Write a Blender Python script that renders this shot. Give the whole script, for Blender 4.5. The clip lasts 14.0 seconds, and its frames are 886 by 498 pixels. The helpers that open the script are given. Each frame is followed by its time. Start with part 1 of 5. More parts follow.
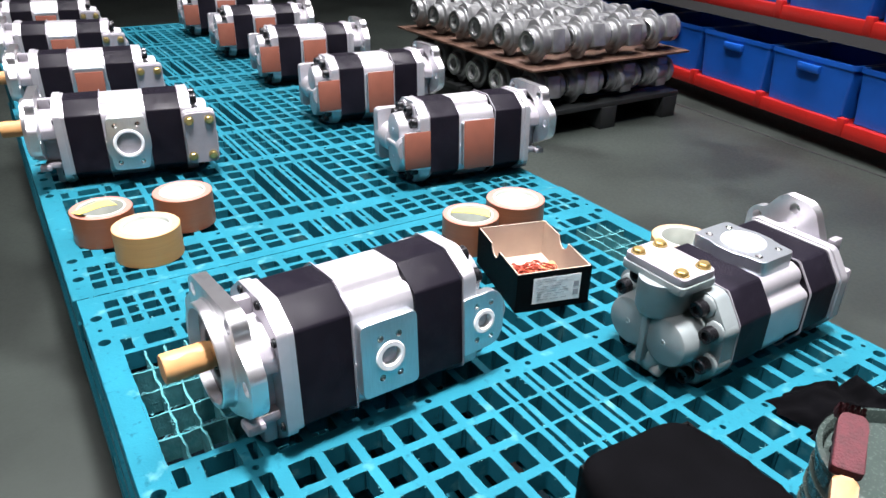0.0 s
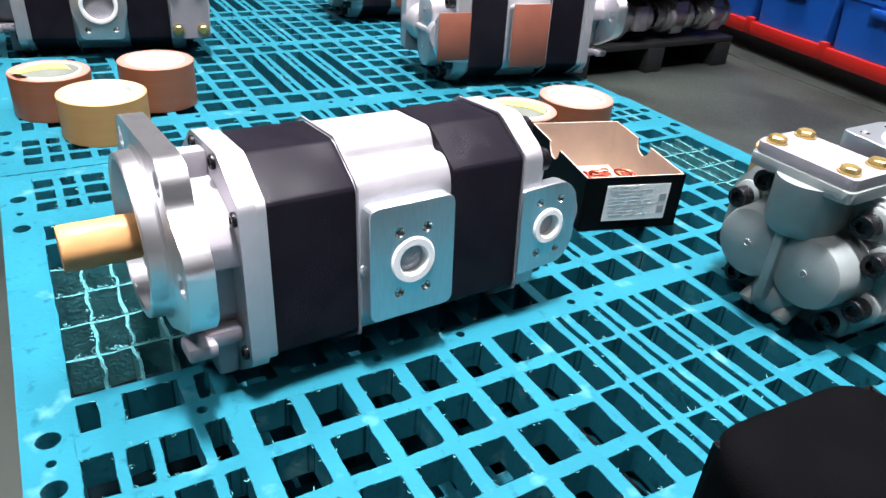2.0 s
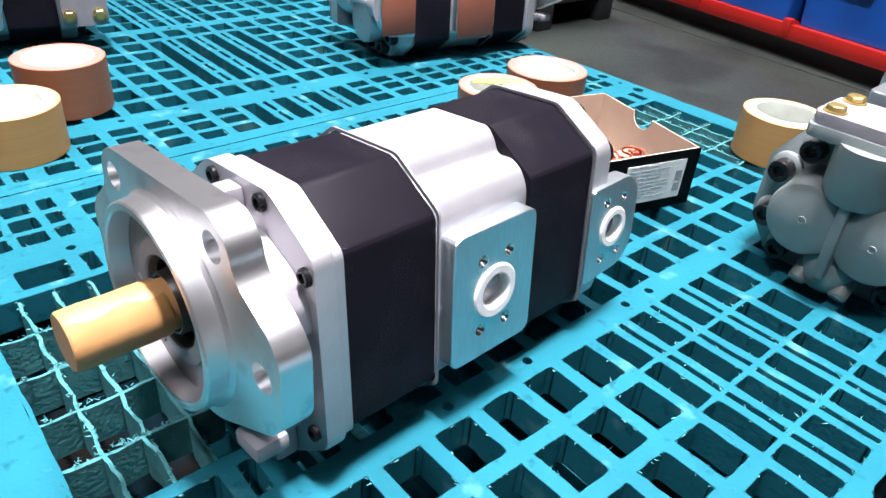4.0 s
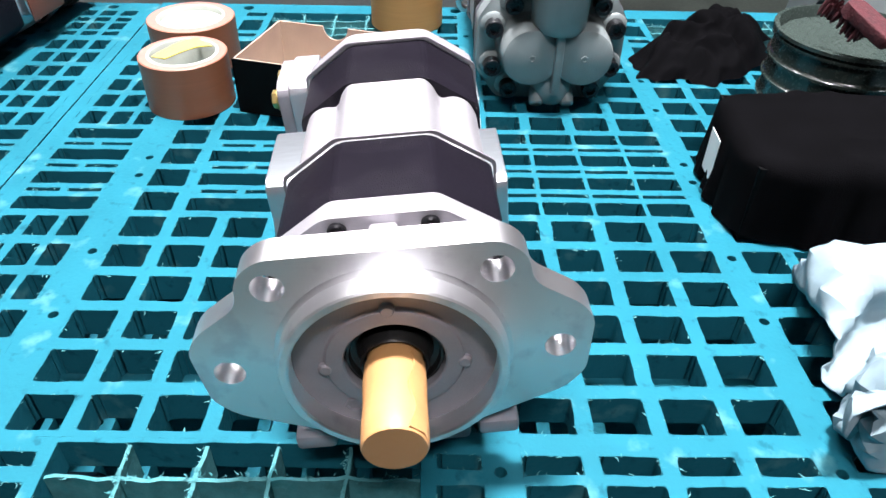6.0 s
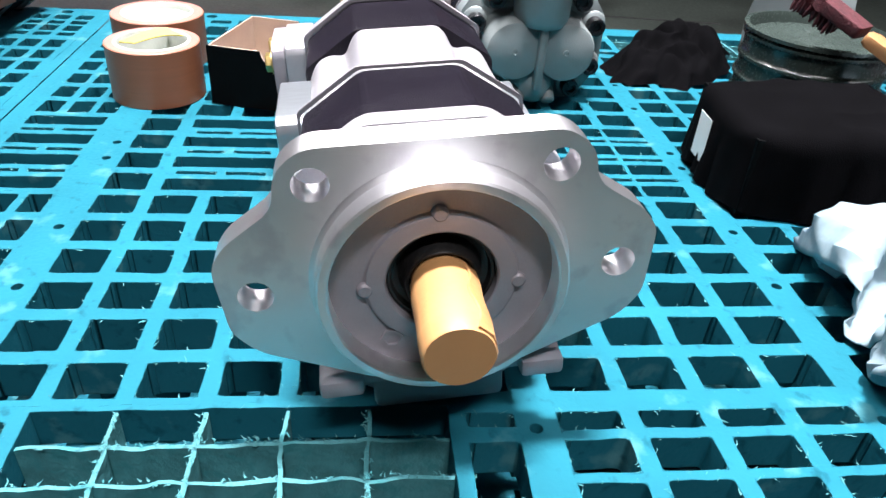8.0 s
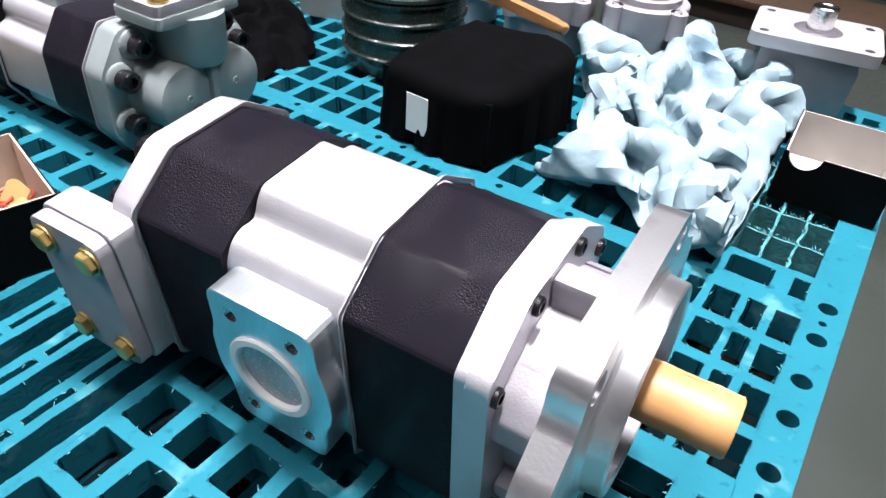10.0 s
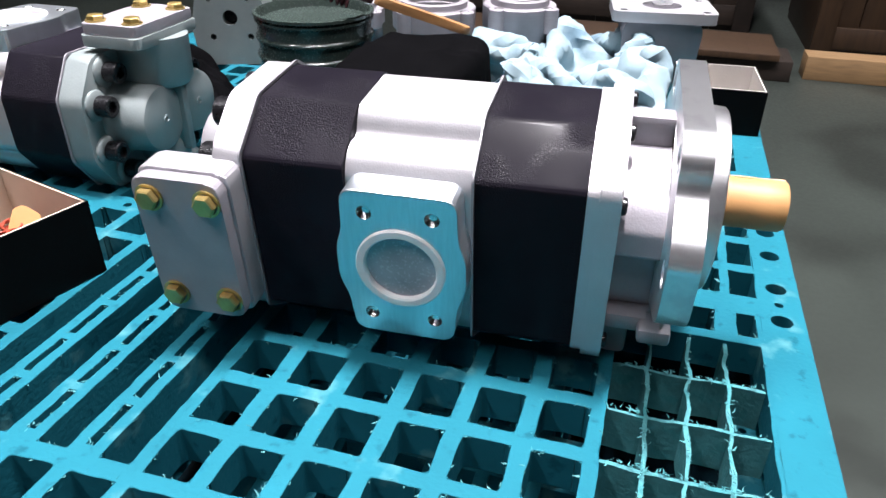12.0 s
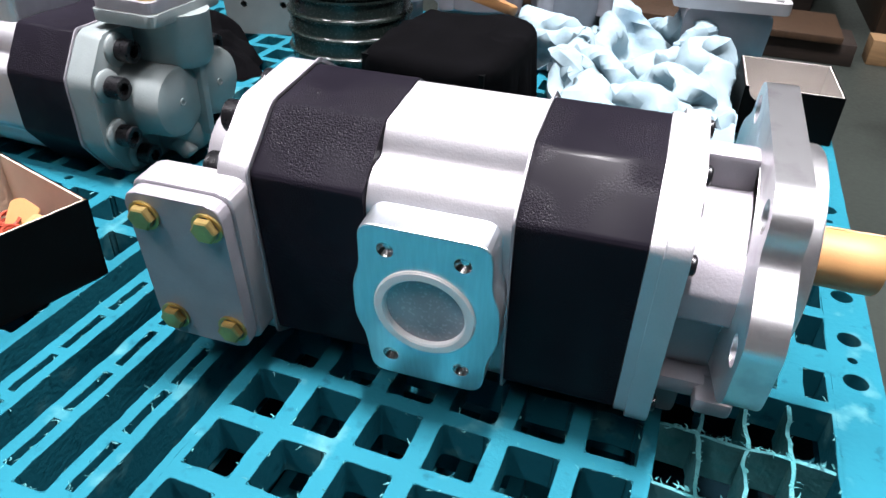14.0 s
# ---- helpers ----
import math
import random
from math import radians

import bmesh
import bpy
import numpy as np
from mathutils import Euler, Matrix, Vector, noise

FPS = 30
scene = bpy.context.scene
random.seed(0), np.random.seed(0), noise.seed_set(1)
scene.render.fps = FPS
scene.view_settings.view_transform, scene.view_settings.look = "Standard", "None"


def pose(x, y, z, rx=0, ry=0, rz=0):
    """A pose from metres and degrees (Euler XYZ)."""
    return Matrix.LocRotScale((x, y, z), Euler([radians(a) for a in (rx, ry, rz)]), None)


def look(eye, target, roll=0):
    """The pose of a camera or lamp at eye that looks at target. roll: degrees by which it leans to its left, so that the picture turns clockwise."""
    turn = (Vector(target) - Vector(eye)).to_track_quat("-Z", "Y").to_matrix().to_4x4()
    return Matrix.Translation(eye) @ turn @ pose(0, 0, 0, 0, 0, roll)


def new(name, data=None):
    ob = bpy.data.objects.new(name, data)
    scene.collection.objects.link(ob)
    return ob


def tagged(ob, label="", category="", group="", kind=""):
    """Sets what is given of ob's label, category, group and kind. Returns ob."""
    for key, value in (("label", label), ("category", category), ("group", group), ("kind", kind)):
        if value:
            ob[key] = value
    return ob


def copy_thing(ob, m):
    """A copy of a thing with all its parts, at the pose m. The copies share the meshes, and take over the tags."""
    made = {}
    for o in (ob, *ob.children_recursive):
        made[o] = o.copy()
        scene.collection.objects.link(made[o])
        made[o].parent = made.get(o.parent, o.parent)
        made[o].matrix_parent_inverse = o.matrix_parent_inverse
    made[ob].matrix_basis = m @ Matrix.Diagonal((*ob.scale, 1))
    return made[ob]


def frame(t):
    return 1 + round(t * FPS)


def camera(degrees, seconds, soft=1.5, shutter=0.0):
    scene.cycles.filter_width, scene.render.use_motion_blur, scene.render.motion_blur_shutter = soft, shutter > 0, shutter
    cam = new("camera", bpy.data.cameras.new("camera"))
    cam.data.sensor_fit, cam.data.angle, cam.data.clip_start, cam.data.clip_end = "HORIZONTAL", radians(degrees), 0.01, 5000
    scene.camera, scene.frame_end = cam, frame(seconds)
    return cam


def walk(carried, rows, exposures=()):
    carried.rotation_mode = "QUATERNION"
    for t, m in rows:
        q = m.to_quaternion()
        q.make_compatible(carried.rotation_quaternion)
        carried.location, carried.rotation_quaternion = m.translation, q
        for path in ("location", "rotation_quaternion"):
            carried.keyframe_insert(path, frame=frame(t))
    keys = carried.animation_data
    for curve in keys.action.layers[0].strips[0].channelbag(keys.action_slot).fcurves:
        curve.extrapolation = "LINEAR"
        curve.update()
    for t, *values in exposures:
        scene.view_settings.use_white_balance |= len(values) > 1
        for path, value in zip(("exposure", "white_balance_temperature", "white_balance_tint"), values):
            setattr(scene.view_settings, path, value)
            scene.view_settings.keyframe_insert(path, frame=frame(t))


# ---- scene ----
cam = camera(64.2, 14.0)
PATH = [
    (0, (-0.147, -0.607, 0.597), (0.822, 0.886, -0.315), 1.6),
    (0.5, (-0.156, -0.527, 0.597), (0.873, 0.814, -0.471), 1.2),
    (1, (-0.119, -0.455, 0.532), (0.902, 0.87, -0.563), 3.3),
    (1.5, (-0.085, -0.439, 0.446), (0.885, 0.96, -0.603), 4.1),
    (2, (-0.056, -0.416, 0.393), (0.859, 1.046, -0.619), 4.9),
    (2.5, (-0.044, -0.383, 0.355), (0.836, 1.108, -0.647), 5.8),
    (3, (-0.041, -0.354, 0.344), (0.819, 1.16, -0.64), 5.8),
    (3.2, (-0.042, -0.349, 0.345), (0.837, 1.155, -0.639), 6.2),
    (5.3, (-0.273, -0.015, 0.413), (1.254, 0.343, -0.829), 1.1),
    (5.5, (-0.279, 0.005, 0.413), (1.273, 0.258, -0.822), 0.9),
    (6, (-0.27, 0.06, 0.412), (1.294, 0.028, -0.833), 1.4),
    (6.5, (-0.27, 0.101, 0.394), (1.303, -0.065, -0.829), 2.5),
    (7, (-0.291, 0.11, 0.355), (1.339, -0.078, -0.788), 2.9),
    (7.5, (-0.292, 0.115, 0.333), (1.37, -0.098, -0.759), 3.9),
    (8, (-0.288, 0.117, 0.328), (1.37, -0.099, -0.769), 4.4),
    (8.5, (-0.265, 0.126, 0.343), (1.335, -0.137, -0.828), 4.5),
    (9, (-0.193, 0.154, 0.398), (1.241, -0.284, -0.926), 4.3),
    (9.2, (-0.152, 0.196, 0.409), (1.167, -0.491, -0.927), 4.3),
    (11.3, (-0.002, 0.535, 0.386), (0.497, -1.048, -0.728), 1.4),
    (11.5, (0.011, 0.546, 0.369), (0.502, -1.053, -0.727), 1.0),
    (12, (0.036, 0.544, 0.336), (0.52, -1.108, -0.682), 0.7),
    (12.5, (0.053, 0.533, 0.326), (0.535, -1.125, -0.685), 1.2),
    (13, (0.091, 0.519, 0.303), (0.579, -1.122, -0.732), 1.9),
    (13.5, (0.105, 0.5, 0.302), (0.559, -1.15, -0.732), 2.7),
    (14, (0.061, 0.47, 0.344), (0.606, -1.101, -0.767), 2.4),
]
walk(cam, [(t, look(eye, target, roll)) for t, eye, target, roll in PATH], [(0, -0.1), (3.2, 0.0), (5.3, -0.03), (6.5, -0.07), (7.5, 0.06), (8.5, 0.02), (9.2, -0.25), (11.3, -0.28), (14, -0.28)])

# ---- light and exposure ----
world = bpy.data.worlds.new("world")
scene.world = world
world.use_nodes = True
world.node_tree.nodes["Background"].inputs[0].default_value = (0.55, 0.62, 0.7, 1)
world.node_tree.nodes["Background"].inputs[1].default_value = 0.02
CEIL = 6.0
FLOOR = -0.56           # the work stands on four stacked pallets
LAMP_POWER = 53.0
# (x, y, share of the power, half length)
LAMPS = [(0.2, -0.15, 5.4, 0.55), (2.0, -0.4, 0.8, 0.55), (-3.0, -0.3, 3.0, 0.9), (0.4, -4.5, 1.1, 1.42), (0.4, -7.6, 1.2, 1.42), (2.9, 2.6, 3.6, 1.42), (-0.1, 3.4, 1.1, 1.42)]


# ---- materials ----
def mat(name, color, rough=0.5, metal=0.0, vary=0.12, scale=40.0, bump=0.15, fine=400.0,
        spec=0.5, stain=None, stain_scale=6.0, stain_cut=0.62, coat=0.0, alpha=None, random_tint=0.0, stretch=(1, 1, 1), patchy=False, edge=0.0, dirt=None):
    m = bpy.data.materials.new(name)
    m.use_nodes = True
    nt = m.node_tree
    nd, ln = nt.nodes, nt.links
    b = nd["Principled BSDF"]
    tc = nd.new("ShaderNodeTexCoord")
    mp = nd.new("ShaderNodeMapping")
    mp.inputs["Scale"].default_value = stretch
    ln.new(tc.outputs["Object"], mp.inputs[0])

    def tex(s, detail=4.0):
        n = nd.new("ShaderNodeTexNoise")
        n.inputs["Scale"].default_value = s
        n.inputs["Detail"].default_value = detail
        ln.new(mp.outputs[0], n.inputs["Vector"])
        return n
    big, small = tex(scale), tex(fine, 2.0)
    ramp = nd.new("ShaderNodeValToRGB")
    ramp.color_ramp.elements[0].position, ramp.color_ramp.elements[1].position = 0.3, 0.7
    ramp.color_ramp.elements[0].color = (*[c * (1 - vary) for c in color], 1)
    ramp.color_ramp.elements[1].color = (*[min(1, c * (1 + vary)) for c in color], 1)
    ln.new(big.outputs["Fac"], ramp.inputs[0])
    col = ramp.outputs[0]
    if random_tint:
        info = nd.new("ShaderNodeObjectInfo")
        mr = nd.new("ShaderNodeMapRange")
        mr.inputs[3].default_value, mr.inputs[4].default_value = 1 - random_tint, 1 + random_tint
        ln.new(info.outputs["Random"], mr.inputs[0])
        hs = nd.new("ShaderNodeHueSaturation")
        ln.new(mr.outputs[0], hs.inputs["Value"])
        ln.new(col, hs.inputs["Color"])
        col = hs.outputs[0]
    if stain:
        st = tex(stain_scale, 6.0)
        sr = nd.new("ShaderNodeMapRange")
        sr.inputs[1].default_value, sr.inputs[2].default_value = stain_cut, stain_cut + 0.12
        ln.new(st.outputs["Fac"], sr.inputs[0])
        mx = nd.new("ShaderNodeMix")
        mx.data_type = "RGBA"
        ln.new(sr.outputs[0], mx.inputs[0])
        ln.new(col, mx.inputs[6])
        mx.inputs[7].default_value = (*stain, 1)
        col = mx.outputs[2]
    if dirt:
        dn = tex(75.0, 8.0)
        dr = nd.new("ShaderNodeMapRange")
        dr.inputs[1].default_value, dr.inputs[2].default_value = 0.60, 0.72
        dr.inputs[4].default_value = 0.75
        ln.new(dn.outputs["Fac"], dr.inputs[0])
        dx = nd.new("ShaderNodeMix")
        dx.data_type = "RGBA"
        ln.new(dr.outputs[0], dx.inputs[0])
        ln.new(col, dx.inputs[6])
        dx.inputs[7].default_value = (*dirt, 1)
        col = dx.outputs[2]
    ln.new(col, b.inputs["Base Color"])
    rr = nd.new("ShaderNodeMapRange")
    rv = 0.03 if metal > 0.8 else 0.12
    rr.inputs[3].default_value, rr.inputs[4].default_value = max(0.02, rough - rv), min(1, rough + rv)
    ln.new(small.outputs["Fac"], rr.inputs[0])
    ln.new(rr.outputs[0], b.inputs["Roughness"])
    b.inputs["Metallic"].default_value = metal
    b.inputs["Specular IOR Level"].default_value = spec
    b.inputs["Coat Weight"].default_value = coat
    if alpha is not None:
        b.inputs["Transmission Weight"].default_value = alpha
    if bump:
        bp = nd.new("ShaderNodeBump")
        bp.inputs["Strength"].default_value = bump
        bp.inputs["Distance"].default_value = 0.002
        if patchy:
            area = tex(16.0, 2.0)
            gate = nd.new("ShaderNodeMapRange")
            gate.inputs[1].default_value, gate.inputs[2].default_value = 0.43, 0.58
            ln.new(area.outputs["Fac"], gate.inputs[0])
            gain = nd.new("ShaderNodeMath")
            gain.operation = "MULTIPLY"
            gain.inputs[1].default_value = bump
            ln.new(gate.outputs[0], gain.inputs[0])
            ln.new(gain.outputs[0], bp.inputs["Strength"])
        ln.new(small.outputs["Fac"], bp.inputs["Height"])
        if edge:
            bv = nd.new("ShaderNodeBevel")
            bv.samples = 4
            bv.inputs["Radius"].default_value = edge
            ln.new(bv.outputs[0], bp.inputs["Normal"])
        ln.new(bp.outputs[0], b.inputs["Normal"])
        if patchy:
            ln.new(bp.outputs[0], b.inputs["Coat Normal"])
            b.inputs["Coat Roughness"].default_value = 0.22
    return m


M_PALLET = mat("pallet_plastic", (0.0120, 0.121, 0.163), 0.52, 0, 0.12, 9, 0.16, 260, spec=0.07, dirt=(0.004, 0.058, 0.083), stain=(0.065, 0.205, 0.230), stain_scale=26, stain_cut=0.60, edge=0.0014)
M_PALLET_RAW = mat("pallet_burr", (0.055, 0.215, 0.235), 0.7, 0, 0.25, 60, 0.4, 300, spec=0.3, stain=(0.036, 0.20, 0.22), stain_scale=70, stain_cut=0.52)
# Near-black pallet plastic: the shade below the deck is put into its colour.
M_PALLET_SHADE = mat("shaded_pallet_plastic", (0.0008, 0.0060, 0.0090), 0.7, 0, 0.3, 12, 0.04, 200, spec=0.03, stain=(0.004, 0.004, 0.004), stain_scale=9, stain_cut=0.50)
M_CAST = mat("cast_aluminium", (0.50, 0.49, 0.515), 0.44, 0.65, 0.06, 30, 0.10, 700)
# Duller cast metal; on the pump neck its dark tone also holds the shadow.
M_CAST_DULL = mat("darker_cast_aluminium", (0.29, 0.275, 0.30), 0.55, 0.30, 0.08, 40, 0.10, 650)
M_FLANGE = mat("turned_aluminium", (0.90, 0.90, 0.92), 0.43, 0.95, 0.06, 14, 0.04, 500, stain=(0.78, 0.76, 0.80), stain_scale=42, stain_cut=0.54)
tg = M_FLANGE.node_tree.nodes.new("ShaderNodeTangent")
tg.direction_type, tg.axis = "RADIAL", "X"
M_FLANGE.node_tree.links.new(tg.outputs[0], M_FLANGE.node_tree.nodes["Principled BSDF"].inputs["Tangent"])
M_FLANGE.node_tree.nodes["Principled BSDF"].inputs["Anisotropic"].default_value = 0.8
M_FLANGE.node_tree.nodes["Principled BSDF"].inputs["Anisotropic Rotation"].default_value = 0.25
M_IRON = mat("raw_silver_casting", (0.36, 0.37, 0.37), 0.42, 0.75, 0.2, 20, 0.2, 500)
M_SKID = mat("black_skid_plastic", (0.010, 0.012, 0.012), 0.5, 0, 0.2, 6, 0.1, 200)
M_CRATE = mat("brown_crate_board", (0.0425, 0.0215, 0.009), 0.55, 0, 0.3, 7, 0.2, stretch=(8, 8, 1), random_tint=0.25)
M_PORT = mat("milled_port_face", (0.68, 0.74, 0.78), 0.33, 0.95, 0.05, 60, 0.03, 800, stretch=(8, 1, 1))
M_STEEL = mat("bright_steel", (0.75, 0.75, 0.75), 0.18, 1.0, 0.05)
M_BLACK = mat("black_painted_iron", (0.0088, 0.0076, 0.0116), 0.42, 0, 0.25, 9, 0.60, 950, spec=0.05, stain=(0.0165, 0.0143, 0.0210), stain_scale=11, stain_cut=0.55, coat=0.06, patchy=True)
M_BOLT = mat("black_oxide_steel", (0.012, 0.012, 0.014), 0.3, 0.5, 0.2)
M_BRASS = mat("yellow_zinc_steel", (0.50, 0.37, 0.14), 0.36, 0.85, 0.25, 60, 0.05)
M_WHITE = mat("white_plastic", (0.80, 0.80, 0.80), 0.45, 0, 0.04)
M_FILM = mat("clear_plug_film", (0.36, 0.35, 0.38), 0.25, 0.1, 0.25, 25, 0.1)
M_SEAL = mat("oil_seal_rubber", (0.010, 0.010, 0.010), 0.35, 0, 0.2)
M_CREPE = mat("tan_paper_tape", (0.449, 0.238, 0.0924), 0.5, 0, 0.06, 25, 0.05, 300)
M_TAN = mat("tan_tape_roll", (0.409, 0.218, 0.0726), 0.5, 0, 0.06, 12, 0.12, 500, stretch=(1, 1, 30))
M_BROWN = mat("brown_tape_roll", (0.224, 0.0825, 0.0396), 0.38, 0, 0.06, 12, 0.1, 500, stretch=(1, 1, 30))
M_CORE = mat("tape_core_card", (0.409, 0.436, 0.383), 0.7, 0, 0.15, 30, 0.2, stain=(0.231, 0.297, 0.238), stain_scale=25)
M_CAP = mat("pale_core_paper", (0.30, 0.335, 0.305), 0.75, 0, 0.10, 45, 0.3, 300, stain=(0.22, 0.25, 0.22), stain_scale=38, stain_cut=0.56)
M_EDGE_TAN = mat("tape_edge_tan", (0.40, 0.28, 0.165), 0.5, 0, 0.06, 200, 0.1)
M_EDGE_BROWN = mat("tape_edge_brown", (0.34, 0.150, 0.120), 0.5, 0, 0.06, 200, 0.1)
M_YELLOW = mat("yellow_paper", (0.52, 0.43, 0.09), 0.7, 0, 0.08)
M_CARD = mat("grey_card", (0.43, 0.345, 0.275), 0.8, 0, 0.06, 30, 0.1)
M_CARD2 = mat("pale_grey_card", (0.40, 0.375, 0.35), 0.8, 0, 0.06, 30, 0.1)
M_CARDBLACK = mat("black_printed_card", (0.0018, 0.0020, 0.0022), 0.6, 0, 0.2, 30, 0.05, spec=0.08)
M_PAPER = mat("white_label_paper", (0.74, 0.74, 0.72), 0.6, 0, 0.04)
M_INK = mat("label_ink", (0.30, 0.30, 0.31), 0.6, 0, 0.1)
M_COPPER = mat("red_copper_rings", (0.34, 0.055, 0.03), 0.35, 0.3, 0.3, 90)
M_PAD = mat("red_brown_masking_pad", (0.238, 0.0759, 0.0462), 0.55, 0, 0.08, 25, 0.15)
M_GREY = mat("grey_sand_cast_iron", (0.227, 0.263, 0.263), 0.48, 0.25, 0.08, 30, 0.12, 500)
M_CLOTH = mat("black_cloth", (0.0016, 0.0016, 0.0020), 0.9, 0, 0.25, 25, 0.5, 900, spec=0.03)
M_RAG = mat("pale_blue_rag", (0.22, 0.30, 0.335), 0.9, 0, 0.10, 22, 0.55, 70, spec=0.10, stain=(0.11, 0.175, 0.22), stain_scale=16, stain_cut=0.58)
M_TUB = mat("grey_green_plastic", (0.036, 0.050, 0.044), 0.25, 0, 0.18, 10, 0.08, 300, coat=0.3, stain=(0.03, 0.045, 0.04), stain_scale=14, stain_cut=0.5)
M_BRISTLE = mat("dark_red_bristle", (0.055, 0.006, 0.010), 0.8, 0, 0.3, 150, 0.6)
M_WOODH = mat("orange_wood_handle", (0.30, 0.15, 0.058), 0.5, 0, 0.2, 20, 0.15, stretch=(1, 6, 6))
M_PLANK = mat("pine_plank", (0.258, 0.155, 0.0701), 0.7, 0, 0.2, 10, 0.2, stretch=(1, 8, 8))
M_DARKWOOD = mat("very_dark_wood", (0.0174, 0.0098, 0.00577), 0.65, 0, 0.35, 9, 0.3, stretch=(1, 8, 8), random_tint=0.35)
M_SHEET = mat("brown_separator_board", (0.0825, 0.0413, 0.0248), 0.7, 0, 0.25, 8, 0.2)
M_BIN = mat("blue_bin_plastic", (0.0066, 0.0858, 0.409), 0.36, 0, 0.08, 8, 0.06, 200, random_tint=0.12)
M_RED = mat("red_rack_paint", (0.409, 0.0145, 0.0106), 0.35, 0, 0.08, 10, 0.05)
M_FLOORM = mat("workshop_floor_paint", (0.028, 0.035, 0.030), 0.42, 0, 0.22, 2.2, 0.1, 90, stain=(0.017, 0.021, 0.018), stain_scale=1.9, stain_cut=0.50)
M_WALL = mat("painted_wall", (0.10, 0.10, 0.10), 0.7, 0, 0.06, 1.5, 0.1, 60)
M_CEIL = mat("ceiling_panel", (0.14, 0.14, 0.14), 0.8, 0, 0.05, 1.5, 0.05, 60)
M_HOUSING = mat("lamp_housing", (0.7, 0.7, 0.7), 0.5, 0, 0.05)
M_JOINT = mat("floor_joint_filler", (0.020, 0.020, 0.020), 0.7, 0, 0.2)
M_GLOW = bpy.data.materials.new("lamp_diffuser")
M_GLOW.use_nodes = True
g = M_GLOW.node_tree.nodes["Principled BSDF"]
g.inputs["Emission Color"].default_value = (0.95, 0.98, 1, 1)
g.inputs["Emission Strength"].default_value = 6.0


# ---- mesh helpers ----
def part(name, bm, material, parent=None, label="", angle=38):
    me = bpy.data.meshes.new(name)
    bmesh.ops.recalc_face_normals(bm, faces=bm.faces[:])
    bm.to_mesh(me)
    bm.free()
    me.materials.append(material)
    me.shade_smooth()
    me.set_sharp_from_angle(angle=radians(angle))
    ob = new(name, me)
    if parent is not None:
        ob.parent = parent
    if label:
        ob["label"] = label
    return ob


def thing(name, label, category, m=None, group="", kind=""):
    e = tagged(new(name), label, category, group, kind)
    if m is not None:
        e.matrix_basis = m
    return e


def block(bm, x0, x1, y0, y1, z0, z1, bevel=0.0, seg=2):
    vs = [bm.verts.new((x, y, z)) for x in (x0, x1) for y in (y0, y1) for z in (z0, z1)]
    fs = [bm.faces.new([vs[i] for i in q]) for q in ((0, 1, 3, 2), (4, 6, 7, 5), (0, 4, 5, 1), (2, 3, 7, 6), (0, 2, 6, 4), (1, 5, 7, 3))]
    if bevel:
        es = list({e for f in fs for e in f.edges})
        bmesh.ops.bevel(bm, geom=es, offset=bevel, segments=seg, profile=0.5, affect="EDGES")
    return bm


def frame_of(axis):
    a = Vector(axis).normalized()
    b = Vector((0, 0, 1)) if abs(a.z) < 0.9 else Vector((1, 0, 0))
    s = a.cross(b).normalized()
    return a, s, a.cross(s)


def lathe(bm, base, axis, profile, seg=28):
    """Turns (radius, height) pairs round the axis; radius 0 closes the end."""
    a, s, q = frame_of(axis)
    base = Vector(base)
    rings = []
    for r, h in profile:
        c = base + a * h
        if r <= 1e-6:
            rings.append([bm.verts.new(c)])
        else:
            rings.append([bm.verts.new(c + s * (r * math.cos(2 * math.pi * k / seg)) + q * (r * math.sin(2 * math.pi * k / seg))) for k in range(seg)])
    for u, v in zip(rings, rings[1:]):
        for k in range(seg):
            n = (k + 1) % seg
            if len(u) == 1 and len(v) == 1:
                continue
            if len(u) == 1:
                bm.faces.new((u[0], v[k], v[n]))
            elif len(v) == 1:
                bm.faces.new((u[k], u[n], v[0]))
            else:
                bm.faces.new((u[k], u[n], v[n], v[k]))
    return bm


def rod(bm, base, axis, r, h, seg=24, edge=0.0):
    e = edge
    pr = [(0, 0), (r - e, 0), (r, e), (r, h - e), (r - e, h), (0, h)] if e else [(0, 0), (r, 0), (r, h), (0, h)]
    return lathe(bm, base, axis, pr, seg)


def tube(bm, base, axis, r0, r1, h, seg=32, edge=0.001):
    e = edge
    return lathe(bm, base, axis, [(r0, e), (r0 + e, 0), (r1 - e, 0), (r1, e), (r1, h - e), (r1 - e, h), (r0 + e, h), (r0, h - e), (r0, e)], seg)


def rounded(points, radius, seg=5):
    """Rounds the corners of a closed outline of (a, b) pairs. radius: one, or one for each corner."""
    out, n = [], len(points)
    for i, p in enumerate(points):
        r = radius[i] if isinstance(radius, (list, tuple)) else radius
        p, a, b = Vector(p), Vector(points[i - 1]), Vector(points[(i + 1) % n])
        if r <= 0:
            out.append(tuple(p))
            continue
        d0, d1 = (a - p), (b - p)
        k = min(r, 0.48 * d0.length, 0.48 * d1.length)
        s, e = p + d0.normalized() * k, p + d1.normalized() * k
        for j in range(seg + 1):
            t = j / seg
            out.append(tuple(s * (1 - t) ** 2 + p * (2 * t * (1 - t)) + e * t * t))
    return out


def circle(a, b, r, seg=20):
    return [(a + r * math.cos(2 * math.pi * k / seg), b + r * math.sin(2 * math.pi * k / seg)) for k in range(seg)]


